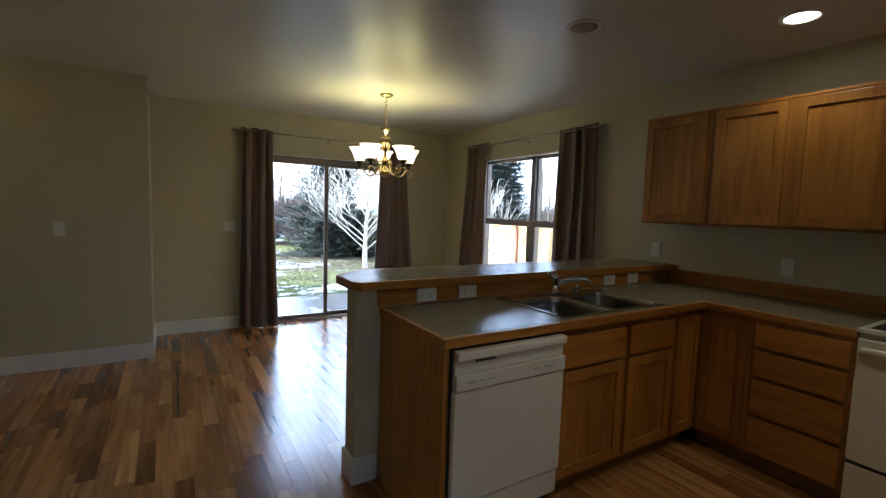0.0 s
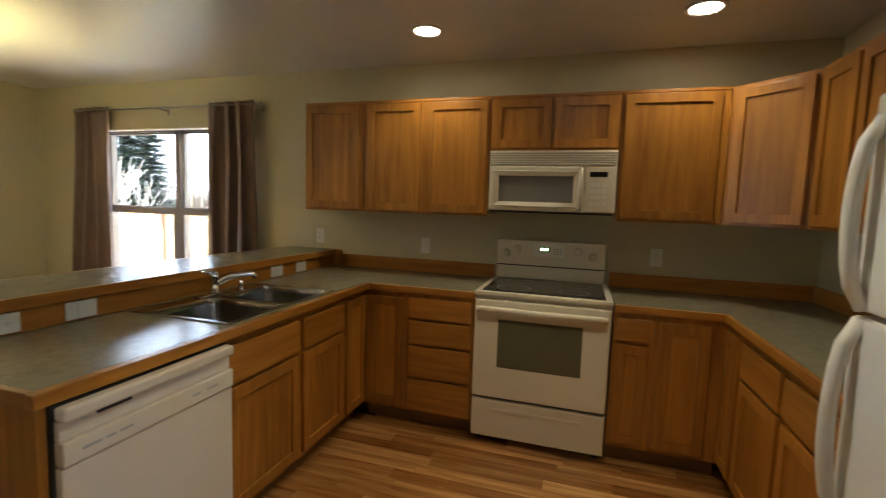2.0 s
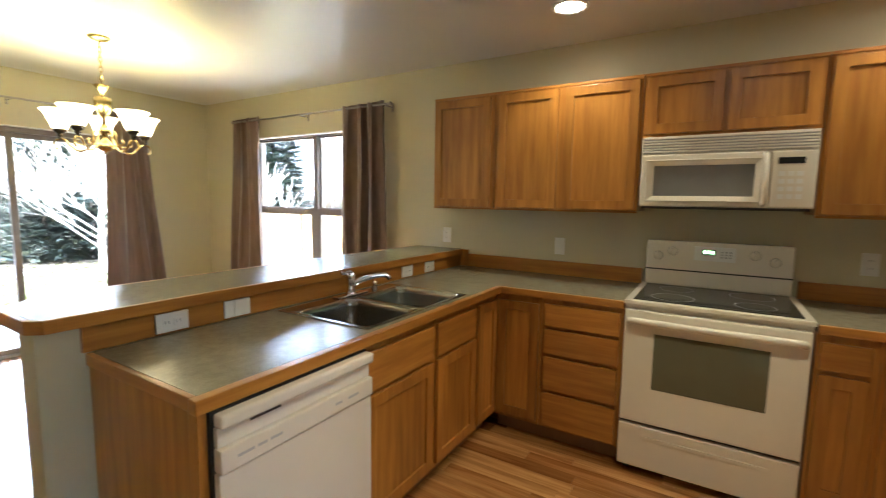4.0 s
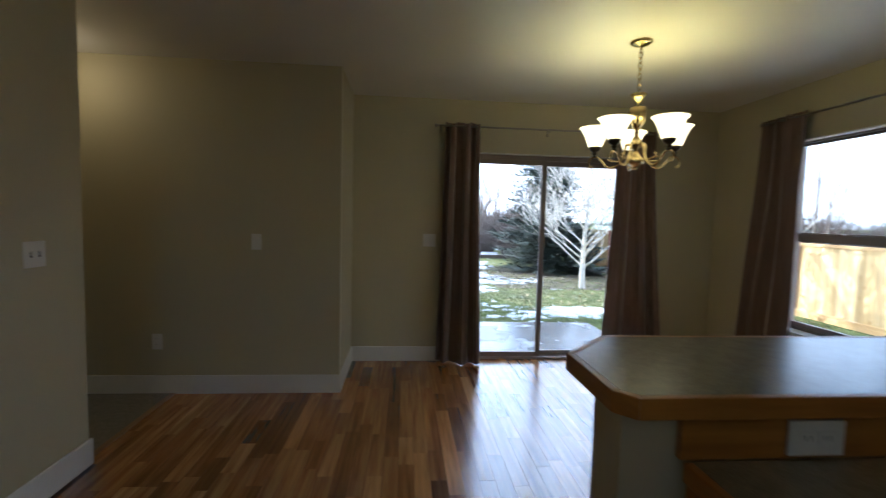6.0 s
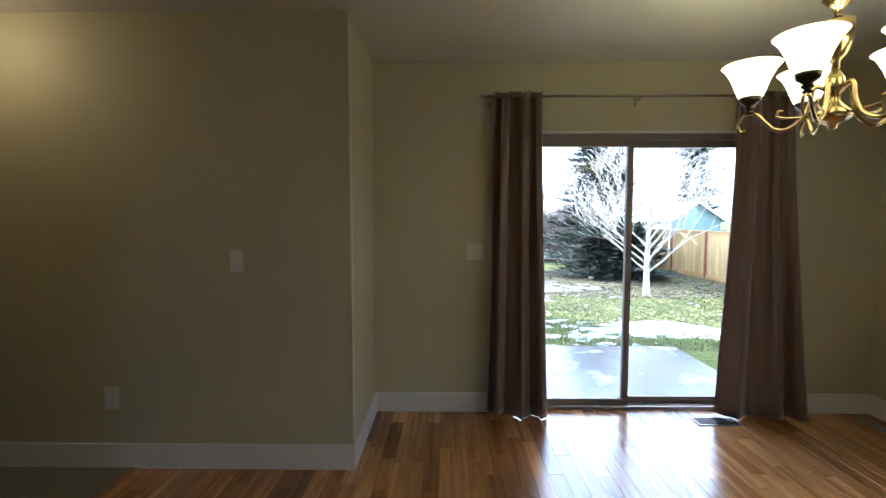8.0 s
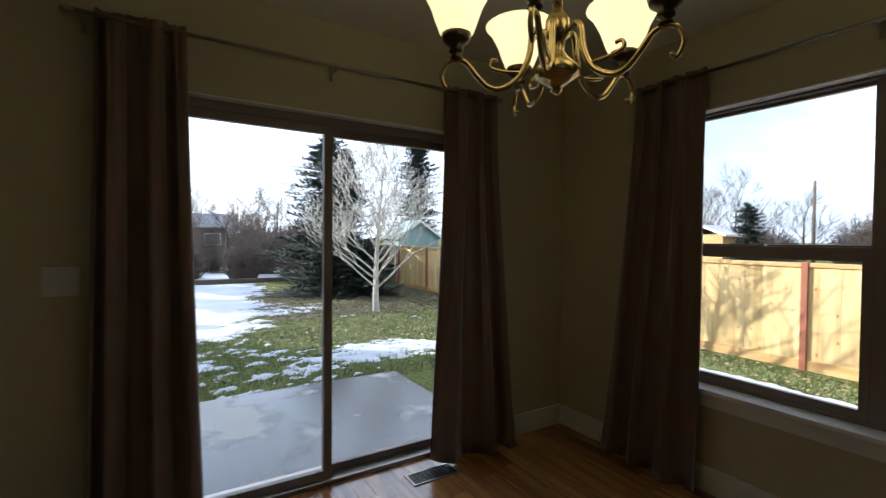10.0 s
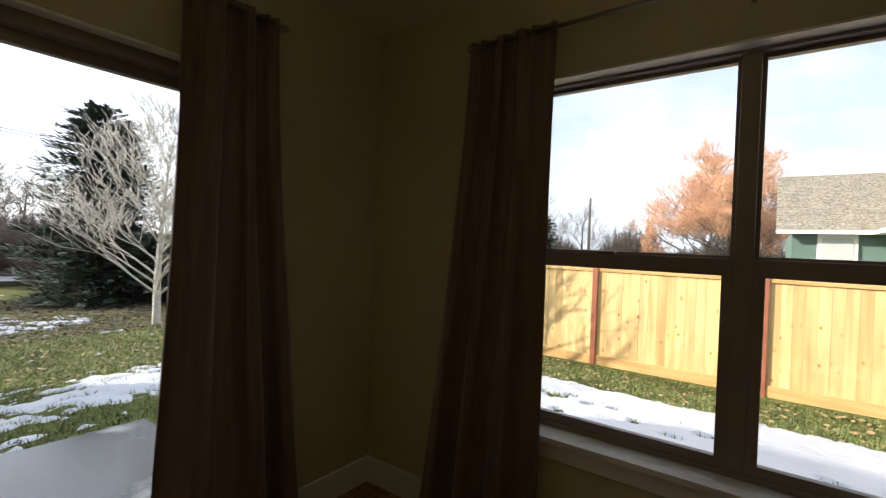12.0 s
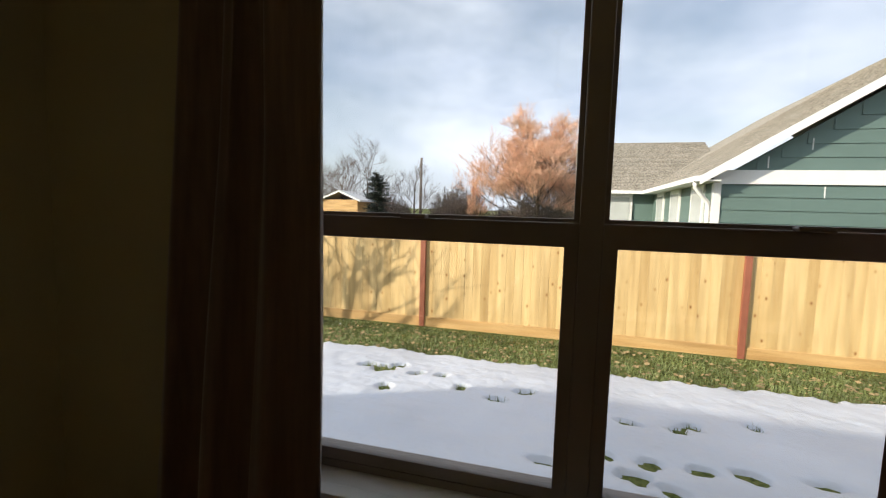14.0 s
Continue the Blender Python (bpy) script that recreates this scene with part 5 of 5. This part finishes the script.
def bare_tree(at, height, trunk, radius, limbs, levels, kids, material, seed, label, spread=0.55, name="tree", twig=None, lean=1.1, fine=0.008, wide=0.34, close=0.75):
    """A leader with limbs at rising heights, each forking into finer and finer twigs."""
    rnd = random.Random(seed)
    base = Vector(at)
    t = thing(name, at, label, "tree")
    top = height * 0.72
    leader = [base + Vector((0.02 * height * math.sin(2.5 * f + seed), 0.02 * height * math.sin(3.1 * f), top * f)) for f in (0.015, 0.12, 0.3, 0.5, 0.75, 1.0)]
    bm = tube(bmesh.new(), [base - Vector((0, 0, 0.1))] + leader, [radius * 1.4, radius * 1.15, radius, radius * 0.85, radius * 0.62, radius * 0.36, fine * 1.5], 10)
    part("trunk", bm, material, t, "", 0, True)
    for i in range(limbs):
        f = ((i + 0.3) / limbs) ** 1.3
        h = trunk + (top - trunk) * f
        g = h / top * 5
        j = min(4, int(g))
        p = leader[j].lerp(leader[j + 1], g - j) if j else leader[0].lerp(leader[1], g)
        ang = 2.4 * i + rnd.uniform(-0.4, 0.4)
        tilt = lean * (1.15 - close * f) * rnd.uniform(0.8, 1.15)
        d = Vector((math.cos(ang) * tilt, math.sin(ang) * tilt, 1)).normalized()
        bm, tips = bmesh.new(), None if twig is None else bmesh.new()
        grow(bm, p, d, height * wide * (1.1 - 0.55 * f) * rnd.uniform(0.8, 1.1), max(fine, radius * (0.38 - 0.2 * f)), levels, rnd, spread, 0.45, 6, kids, fine, tips)
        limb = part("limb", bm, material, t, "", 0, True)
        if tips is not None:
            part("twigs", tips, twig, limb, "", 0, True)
    return t


bare_tree((6.4, 14.9, ground_z(6.4, 14.9)), 5.3, 0.95, 0.080, 24, 4, 3, BARK, 11, "pale-barked bare tree on the back lawn", 0.46, lean=1.1, fine=0.0052, wide=0.25)
bare_tree((7.9, 10.8, ground_z(7.9, 10.8)), 4.1, 0.8, 0.075, 11, 3, 3, BARK, 14, "small pale-barked bare tree near the fence", 0.36, lean=1.0, fine=0.007, wide=0.25)
bare_tree((38.0, 6.2, -0.75), 9.6, 0.5, 0.17, 25, 5, 4, TWIG, 21, "large bare tree with orange twigs coloured as sunlit", 0.55, twig=SUNLIT_TWIG, lean=1.9, fine=0.0085, wide=0.29, close=0.35)
bare_tree((38.0, 11.2, -0.75), 5.0, 0.7, 0.10, 10, 3, 5, TWIG, 22, "smaller bare tree with orange twigs coloured as sunlit", 0.35, twig=SUNLIT_TWIG, lean=0.6, fine=0.011, wide=0.2)
for i, (tx, ty, th) in enumerate(((38, 23.0, 6.2), (38, 20.6, 7.6), (41, 17.4, 6.2), (40, 28, 7.6), (41, 13.2, 4.6), (42, 25, 7.2), (40, 33, 7.5), (36, 36, 8.0))):
    bare_tree((tx, ty, -0.7), th, 1.0, 0.12, 6, 3, 4, TWIG, 30 + i, "distant bare grey tree beyond the fence", 0.55)
for i, (tx, ty, th) in enumerate(((-2.2, 37, 4.2), (0.4, 36, 4.6), (2.6, 38, 5.0), (4.6, 35.5, 4.4), (6.4, 37.5, 5.2), (1.0, 55, 9.0), (4.5, 56, 8.0), (7.5, 40, 6.6), (-3, 58, 9.0), (9.5, 44, 7.6), (12.5, 36, 7.0), (10.5, 33, 6.0))):
    bare_tree((tx, ty, -0.7), th, 1.1, 0.13, 6, 3, 4, TWIG, 40 + i, "distant bare brown tree past the far garden", 0.6)


def spruce(at, height, radius, seed, label):
    rnd = random.Random(seed)
    base = Vector(at)
    t = thing("spruce_tree", at, label, "tree", "spruces")
    part("trunk", tube(bmesh.new(), [base - Vector((0, 0, 0.1)), base + Vector((0, 0, height * 0.5)), base + Vector((0, 0, height * 0.97))], [0.14, 0.08, 0.01], 8), TWIG, t, "", 0, True)
    verts, faces = [], []
    whorls = int(height * 7)
    for w in range(whorls):
        f = w / whorls
        z = height * (0.04 + 0.95 * f)
        reach = radius * (1 - f) ** 0.4 * rnd.uniform(0.6, 1.2) + 0.1
        for b in range(13):
            a = rnd.uniform(0, 6.283)
            L = reach * rnd.uniform(0.45, 1.15)
            lift = rnd.uniform(-0.22, 0.22)
            segs = max(3, int(L / 0.16))
            for s in range(segs):
                r = L * (s + 0.6) / segs
                zz = z + lift - 0.16 * r + 0.16 * r * r / max(L, 0.1)
                for q in range(6):
                    aa = a + rnd.uniform(-0.9, 0.9)
                    ln = rnd.uniform(0.16, 0.34)
                    ox, oy, oz = r * math.cos(a) + rnd.uniform(-0.05, 0.05), r * math.sin(a) + rnd.uniform(-0.05, 0.05), zz + rnd.uniform(-0.05, 0.05)
                    dx, dy, dz = math.cos(aa) * ln, math.sin(aa) * ln, rnd.uniform(-0.07, 0.14)
                    wx, wy = -math.sin(aa) * 0.055, math.cos(aa) * 0.055
                    k = len(verts)
                    verts += [(ox + wx, oy + wy, oz), (ox - wx, oy - wy, oz), (ox + dx, oy + dy, oz + dz)]
                    faces.append((k, k + 1, k + 2))
    ob = raw("crown", verts, faces, NEEDLE)
    ob.parent = t


spruce((7.1, 22.0, -0.78), 6.2, 2.3, 1, "dark green spruce behind the bare tree")
spruce((8.6, 24.2, -0.78), 6.3, 1.5, 2, "dark green spruce near the fence end")
spruce((16.2, 31.0, -0.78), 8.9, 2.0, 3, "dark green spruce past the fence")
spruce((7.5, 18.6, -0.78), 2.0, 1.4, 4, "low spreading spruce under the bare tree")
spruce((6.4, 19.2, -0.78), 2.1, 1.3, 5, "low spreading spruce beside the lawn")
spruce((34, 18.0, -0.75), 4.5, 1.3, 6, "distant dark conifer beyond the fence")
# three spruces added out of view to throw shade over the far snow
for i, (tx, ty, th) in enumerate(((-3.5, 27.0, 5.0), (-2.9, 31.0, 6.0), (-5.5, 24.5, 5.0))):
    spruce((tx, ty, -0.75), th, 1.7, 14 + i, "unseen dark green spruce added to shade the far lawn")
spruce((22.0, 26.0, -0.7), 6.5, 1.9, 7, "distant dark conifer above the fence")
spruce((19.0, 24.0, -0.7), 6.8, 2.0, 8, "distant dark conifer above the fence")


def shrub(at, height, radius, seed, material=None):
    rnd = random.Random(seed)
    base = Vector(at)
    bm = bmesh.new()
    for _ in range(260):
        a, r = rnd.uniform(0, 6.283), radius * math.sqrt(rnd.random())
        h = height * (0.25 + 0.75 * math.sqrt(max(0.0, 1 - (r / radius) ** 2))) * rnd.uniform(0.65, 1.08)
        p0 = base + Vector((0.55 * r * math.cos(a), 0.55 * r * math.sin(a), -0.05))
        p2 = base + Vector((r * math.cos(a), r * math.sin(a), h))
        p1 = p0.lerp(p2, 0.5) + Vector((rnd.uniform(-0.1, 0.1), rnd.uniform(-0.1, 0.1), 0.05 * height))
        tube(bm, [p0, p1, p2], [0.03, 0.02, 0.01], 3)
        for _ in range(4):
            q = p1.lerp(p2, rnd.random())
            tube(bm, [q, q + Vector((rnd.uniform(-0.3, 0.3), rnd.uniform(-0.3, 0.3), rnd.uniform(0.0, 0.35)))], [0.014, 0.007], 3)
    return whole("shrub", bm, TWIG if material is None else material, "bare brown shrub in the far gardens", "shrub", group="far shrubs")


for i, (sx, sy, sh) in enumerate(((-0.3, 28, 1.7), (2.0, 27.6, 1.75), (4.5, 26.9, 1.8), (7.1, 27, 1.75), (-2.8, 28, 1.8), (8.8, 28, 2.4), (10.0, 29, 3.0), (5.5, 30, 2.6), (3.2, 33, 2.4), (0.6, 34, 2.3), (7.4, 33, 2.8))):
    shrub((sx, sy, -0.75), sh, 1.05 if sy < 28.5 else 1.7, 60 + i)

whole("garden_edging", boxes(*[(-8.0 + 2.4 * i, -5.64 + 2.4 * i, 25.02, 25.2, -0.85, -0.55) for i in range(7)]), TWIG, "dark timber edging along the far flower bed", "garden edging", bevel=0.01)
for i in range(13):
    shrub((-9.0 + 2.1 * i, 56 + 3 * math.sin(i * 2.3), -0.75), 4.6 + 1.0 * math.sin(i * 1.7), 2.6, 120 + i)
for i in range(22):
    shrub((44 + 6 * math.sin(i * 2.1), 2.0 + 2.1 * i, -0.7), 3.4 + 0.8 * math.sin(i * 1.3), 2.4, 90 + i)

# far ranch house
fh = thing("far_house", (2.5, 48, -0.6), "low brown ranch house with a blue-grey roof", "house")
part("wall", boxes((-6, 5.6, 46, 53, -0.8, 2.0)), FARWALL, fh)
bm = slab([(-6.6, 45.3), (6.2, 45.3), (6.2, 49.5), (-6.6, 49.5)], 2.0, 2.12)
for v in bm.verts:
    if v.co.y > 49:
        v.co.z += 1.3
part("roof", bm, FARROOF, fh)
bm = slab([(-6.6, 49.5), (6.2, 49.5), (6.2, 53.7), (-6.6, 53.7)], 2.0, 2.12)
for v in bm.verts:
    if v.co.y < 50:
        v.co.z += 1.3
part("roof", bm, FARROOF, fh)
part("chimney", boxes((-2.2, -1.5, 49, 49.7, 3.2, 4.5)), FARWALL, fh)
for a in (-4.5, -1.5, 1.5, 4.0):
    w = part("window", boxes((a, a + 1.3, 45.97, 46.02, 0.6, 1.6)), HOUSEWHITE, fh)
    part("pane", boxes((a + 0.08, a + 1.22, 45.94, 45.965, 0.68, 1.52)), DARKPANE, w)

# green house beyond the fence
gh = thing("neighbour_house", (14, -3, -0.8), "green lap-sided house with white trim and shingle roof", "house")
HX, HY, HE, PITCH = 12.8, 1.31, 2.03, 0.637
yr = HY - 5.6
zr = HE + PITCH * (HY + 0.35 - yr)
part("wall", boxes((HX + 0.03, 19.4, yr - 5.6, HY, -0.9, HE), (19.4, 27.0, yr - 5.6, 3.5, -0.9, HE)), SIDING, gh)
bm = bmesh.new()
tri = [(HX + 0.03, HY, HE - 0.02), (HX + 0.03, 2 * yr - HY, HE - 0.02), (HX + 0.03, yr, HE + PITCH * (HY - yr))]
va = [bm.verts.new(p) for p in tri]
vb = [bm.verts.new((p[0] + 0.2, p[1], p[2])) for p in tri]
bm.faces.new(va)
bm.faces.new(vb[::-1])
for i in range(3):
    bm.faces.new((va[i], va[(i + 1) % 3], vb[(i + 1) % 3], vb[i]))
part("gable", bm, SIDING, gh)
for i in range(20):
    zl = -0.85 + i * 0.255
    ytop = HY if zl < HE else HY - (zl + 0.255 - HE) / PITCH
    if ytop < yr + 0.1:
        break
    bm = boxes((HX, HX + 0.031, 2 * yr - ytop, ytop, zl, zl + 0.251))
    for v in bm.verts:
        if v.co.x < HX + 0.01:
            v.co.x += 0.018 * (v.co.z - zl) / 0.251
    part("siding_board", bm, SIDING, gh)
for i in range(11):
    zl = -0.85 + i * 0.255
    part("siding_board", boxes((HX + 0.03, 19.4, HY, HY + 0.02, zl, zl + 0.245)), SIDING, gh)
part("band_board", boxes((HX - 0.03, HX, yr - 5.0, HY + 0.05, 1.95, 2.22)), HOUSEWHITE, gh, "white band board")
part("corner_board", boxes((HX - 0.02, HX + 0.12, HY - 0.1, HY + 0.035, -0.85, 1.949)), HOUSEWHITE, gh, "white corner board")
for jy, jz in ((-0.26, 2.60), (-0.52, 1.70), (0.44, 2.26)):
    part("butt_joint", boxes((HX - 0.006, HX + 0.01, jy - 0.008, jy + 0.008, jz, jz + 0.22)), HOUSEWHITE, gh, "pale caulked joint between boards")


def roof_slab(name, p0, p1, p2, p3, thick, material, parent):
    bm = bmesh.new()
    hi = [bm.verts.new(p) for p in (p0, p1, p2, p3)]
    lo = [bm.verts.new((p[0], p[1], p[2] - thick)) for p in (p0, p1, p2, p3)]
    bm.faces.new(hi)
    bm.faces.new(lo[::-1])
    for i in range(4):
        bm.faces.new((hi[i], hi[(i + 1) % 4], lo[(i + 1) % 4], lo[i]))
    return part(name, bm, material, parent)


EO = HY + 0.35
roof_slab("roof", (HX - 0.35, EO, HE + 0.06), (27, EO, HE + 0.06), (27, yr, zr + 0.06), (HX - 0.35, yr, zr + 0.06), 0.05, SHINGLE, gh)
roof_slab("roof", (HX - 0.35, yr, zr + 0.06), (27, yr, zr + 0.06), (27, 2 * yr - EO, HE + 0.06), (HX - 0.35, 2 * yr - EO, HE + 0.06), 0.05, SHINGLE, gh)
roof_slab("wing_roof", (19.0, 3.9, HE + 0.05), (19.0, -1.0, HE + 0.05), (23.0, -1.0, HE + 2.2), (23.0, 3.9, HE + 2.2), 0.05, SHINGLE, gh)
# shingle courses on the two slopes that show
for i in range(34):
    f0, f1 = i / 34, (i + 1) / 34
    ya, yb = EO + (yr - EO) * f0, EO + (yr - EO) * f1
    za, zb4 = HE + 0.062 + (zr - HE) * f0, HE + 0.062 + (zr - HE) * f1
    roof_slab("shingle_course", (HX - 0.36, ya + 0.01, za + 0.018), (19.6, ya + 0.01, za + 0.018), (19.6, yb, zb4 + 0.003), (HX - 0.36, yb, zb4 + 0.003), 0.015, SHINGLE, gh)
for i in range(36):
    f0, f1 = i / 36, (i + 1) / 36
    xa, xb = 19.0 + 4.0 * f0, 19.0 + 4.0 * f1
    za, zb4 = HE + 0.052 + 2.15 * f0, HE + 0.052 + 2.15 * f1
    roof_slab("shingle_course", (xa - 0.01, 3.9, za + 0.02), (xa - 0.01, -1.0, za + 0.02), (xb, -1.0, zb4 + 0.003), (xb, 3.9, zb4 + 0.003), 0.015, SHINGLE, gh)
roof_slab("rake_board", (HX - 0.38, EO + 0.02, HE + 0.05), (HX - 0.33, EO + 0.02, HE + 0.05), (HX - 0.33, yr, zr + 0.055), (HX - 0.38, yr, zr + 0.055), 0.17, HOUSEWHITE, gh)
part("gutter", boxes((HX - 0.35, 19.0, EO, EO + 0.11, HE - 0.06, HE + 0.05)), HOUSEWHITE, gh, "white gutter", 0.01)
part("gutter", boxes((18.9, 19.0, EO + 0.12, 3.9, HE - 0.06, HE + 0.05)), HOUSEWHITE, gh, "white gutter", 0.01)
part("soffit", boxes((HX - 0.33, 19.3, HY, EO, HE - 0.05, HE - 0.02)), HOUSEWHITE, gh)
part("downspout", tube(bmesh.new(), [(HX - 0.15, EO + 0.05, HE - 0.05), (HX - 0.13, EO + 0.05, HE - 0.15), (HX + 0.1, HY + 0.1, HE - 0.45), (HX + 0.1, HY + 0.09, HE - 0.6), (HX + 0.1, HY + 0.09, -0.8)], 0.045, 8), HOUSEWHITE, gh, "white downspout", 0, True)
for a, b in ((13.5, 14.3), (15.6, 16.5), (17.6, 18.5)):
    w = part("window", boxes((a - 0.1, b + 0.1, HY + 0.02, HY + 0.06, 0.6, 1.98)), HOUSEWHITE, gh)
    part("pane", boxes((a, b, HY + 0.0602, HY + 0.066, 0.7, 1.86)), PALEPANE, w)
w = part("window", boxes((19.33, 19.4, 2.0, 2.9, 0.6, 1.98)), HOUSEWHITE, gh)
part("pane", boxes((19.31, 19.328, 2.1, 2.8, 0.7, 1.86)), PALEPANE, w)

# roofs and hut far past the fence, pole and wires
th = thing("tan_house", (36, 22.2, -0.7), "far tan house with a low gable roof", "house")
part("wall", boxes((36, 40, 20.6, 23.8, -0.8, 1.8)), FENCERAIL, th)
for s in (-1, 1):
    roof_slab("roof", (35.8, 22.2, 2.56), (40, 22.2, 2.56), (40, 22.2 + s * 1.9, 1.8), (35.8, 22.2 + s * 1.9, 1.8), 0.15, HOUSEWHITE, th)
shed = thing("garden_shed", (12.9, 25, -0.7), "far pale teal shed with white gable trim past the fence", "shed")
part("wall", slab([(11.7, 24.6), (14.1, 24.6), (14.1, 26.5), (11.7, 26.5)], -0.75, 1.4), SHEDPAINT, shed)
for sgn in (-1, 1):
    roof_slab("roof", (12.9, 24.4, 2.3), (12.9, 26.7, 2.3), (12.9 + sgn * 1.4, 26.7, 1.36), (12.9 + sgn * 1.4, 24.4, 1.36), 0.08, SHEDPAINT, shed)
    roof_slab("gable_trim", (12.9, 24.36, 2.31), (12.9, 24.395, 2.31), (12.9 + sgn * 1.42, 24.395, 1.36), (12.9 + sgn * 1.42, 24.36, 1.36), 0.14, HOUSEWHITE, shed)
bm = bmesh.new()
tri = [bm.verts.new((px, py, pz)) for py in (24.6, 24.7) for px, pz in ((11.7, 1.4), (14.1, 1.4), (12.9, 2.2))]
for q in ((0, 1, 2), (5, 4, 3), (0, 3, 4, 1), (1, 4, 5, 2), (2, 5, 3, 0)):
    bm.faces.new([tri[i] for i in q])
part("gable", bm, SHEDPAINT, shed)
pole = thing("utility_pole", (40, 16.55, -0.75), "distant wooden utility pole", "utility pole")
part("shaft", tube(bmesh.new(), [(40, 16.55, -0.85), (40, 16.55, 5.6)], [0.14, 0.10], 8), POLEWOOD, pole, "", 0, True)
wires = thing("overhead_wires", (0, 32, 6), "pair of overhead power lines", "power line")
for dz in (0.0, 0.14):
    part("wire", tube(bmesh.new(), [(-25 + 5 * i, 29 + 0.6 * i, 6.72 + dz - 0.155 * i + 0.012 * (i - 6) ** 2) for i in range(13)], 0.018, 4), WIRE, wires)

for ex, ey, ez in ((-25, 29, 7.6), (35, 36.2, 5.7)):
    pole = thing("utility_pole", (ex, ey, -0.7), "distant wooden utility pole carrying wires", "utility pole")
    part("shaft", tube(bmesh.new(), [(ex, ey + 0.1, -0.8), (ex, ey + 0.1, ez + 0.4)], [0.14, 0.10], 8), POLEWOOD, pole, "", 0, True)

# ---------------------------------------------------------------- plank floor, last
pl = random.Random(9)
floor_parts = structure("floor", boxes((WWX - 0.12, WX + T, -1.82, NY + T, -0.12, -0.012)), JOINT, "varnished hickory plank floor", "floor")
PW = 0.083
cache, rest_v, rest_f, made = {}, [], [], 0
row, x = 0, -0.865
while x < WX - 0.002:
    xe = min(x + PW, WX)
    y = -1.7 + pl.uniform(-0.9, 0.0)
    while y < NY:
        ln = pl.choice((0.3, 0.45, 0.6, 0.75, 0.95))
        ya, yb = max(y, -1.7), min(y + ln, NY + 0.06 if SLD[0] < x < SLD[1] else NY)
        y += ln
        if yb - ya < 0.05 or (x < WWX - 0.0 and yb < HALL_Y):
            continue
        if x < -0.86 and ya < HALL_Y:
            ya = HALL_Y
        dz = pl.uniform(-0.0002, 0.0002)
        if made < 298 and -0.2 < x and 2.6 < ya:
            key = (round(xe - x, 3), round(yb - ya, 2))
            if key not in cache:
                w, l2 = key
                me = bpy.data.meshes.new("plank")
                g, t2 = 0.0002, 0.0004
                vs = [(g, g, -0.0118), (w - g, g, -0.0118), (w - g, l2 - g, -0.0118), (g, l2 - g, -0.0118), (g, g, -t2), (w - g, g, -t2), (w - g, l2 - g, -t2), (g, l2 - g, -t2), (g + t2, g + t2, 0), (w - g - t2, g + t2, 0), (w - g - t2, l2 - g - t2, 0), (g + t2, l2 - g - t2, 0)]
                me.from_pydata(vs, [], [(0, 1, 5, 4), (1, 2, 6, 5), (2, 3, 7, 6), (3, 0, 4, 7), (4, 5, 9, 8), (5, 6, 10, 9), (6, 7, 11, 10), (7, 4, 8, 11), (8, 9, 10, 11)])
                me.materials.append(PLANK)
                cache[key] = me
            ob = new("plank", cache[key])
            ob.parent = floor_parts
            ob.location = (x, ya, dz)
            made += 1
        else:
            k = len(rest_v)
            g, t2 = 0.0002, 0.0004
            rest_v += [(x + g, ya + g, dz - t2), (xe - g, ya + g, dz - t2), (xe - g, yb - g, dz - t2), (x + g, yb - g, dz - t2), (x + g + t2, ya + g + t2, dz), (xe - g - t2, ya + g + t2, dz), (xe - g - t2, yb - g - t2, dz), (x + g + t2, yb - g - t2, dz)]
            rest_f += [(k, k + 1, k + 5, k + 4), (k + 1, k + 2, k + 6, k + 5), (k + 2, k + 3, k + 7, k + 6), (k + 3, k, k + 4, k + 7), (k + 4, k + 5, k + 6, k + 7)]
    x += PW
ob = raw("planks", rest_v, rest_f, PLANK_REST)
ob.parent = floor_parts
tagged(ob, "", "", "", "stuff")
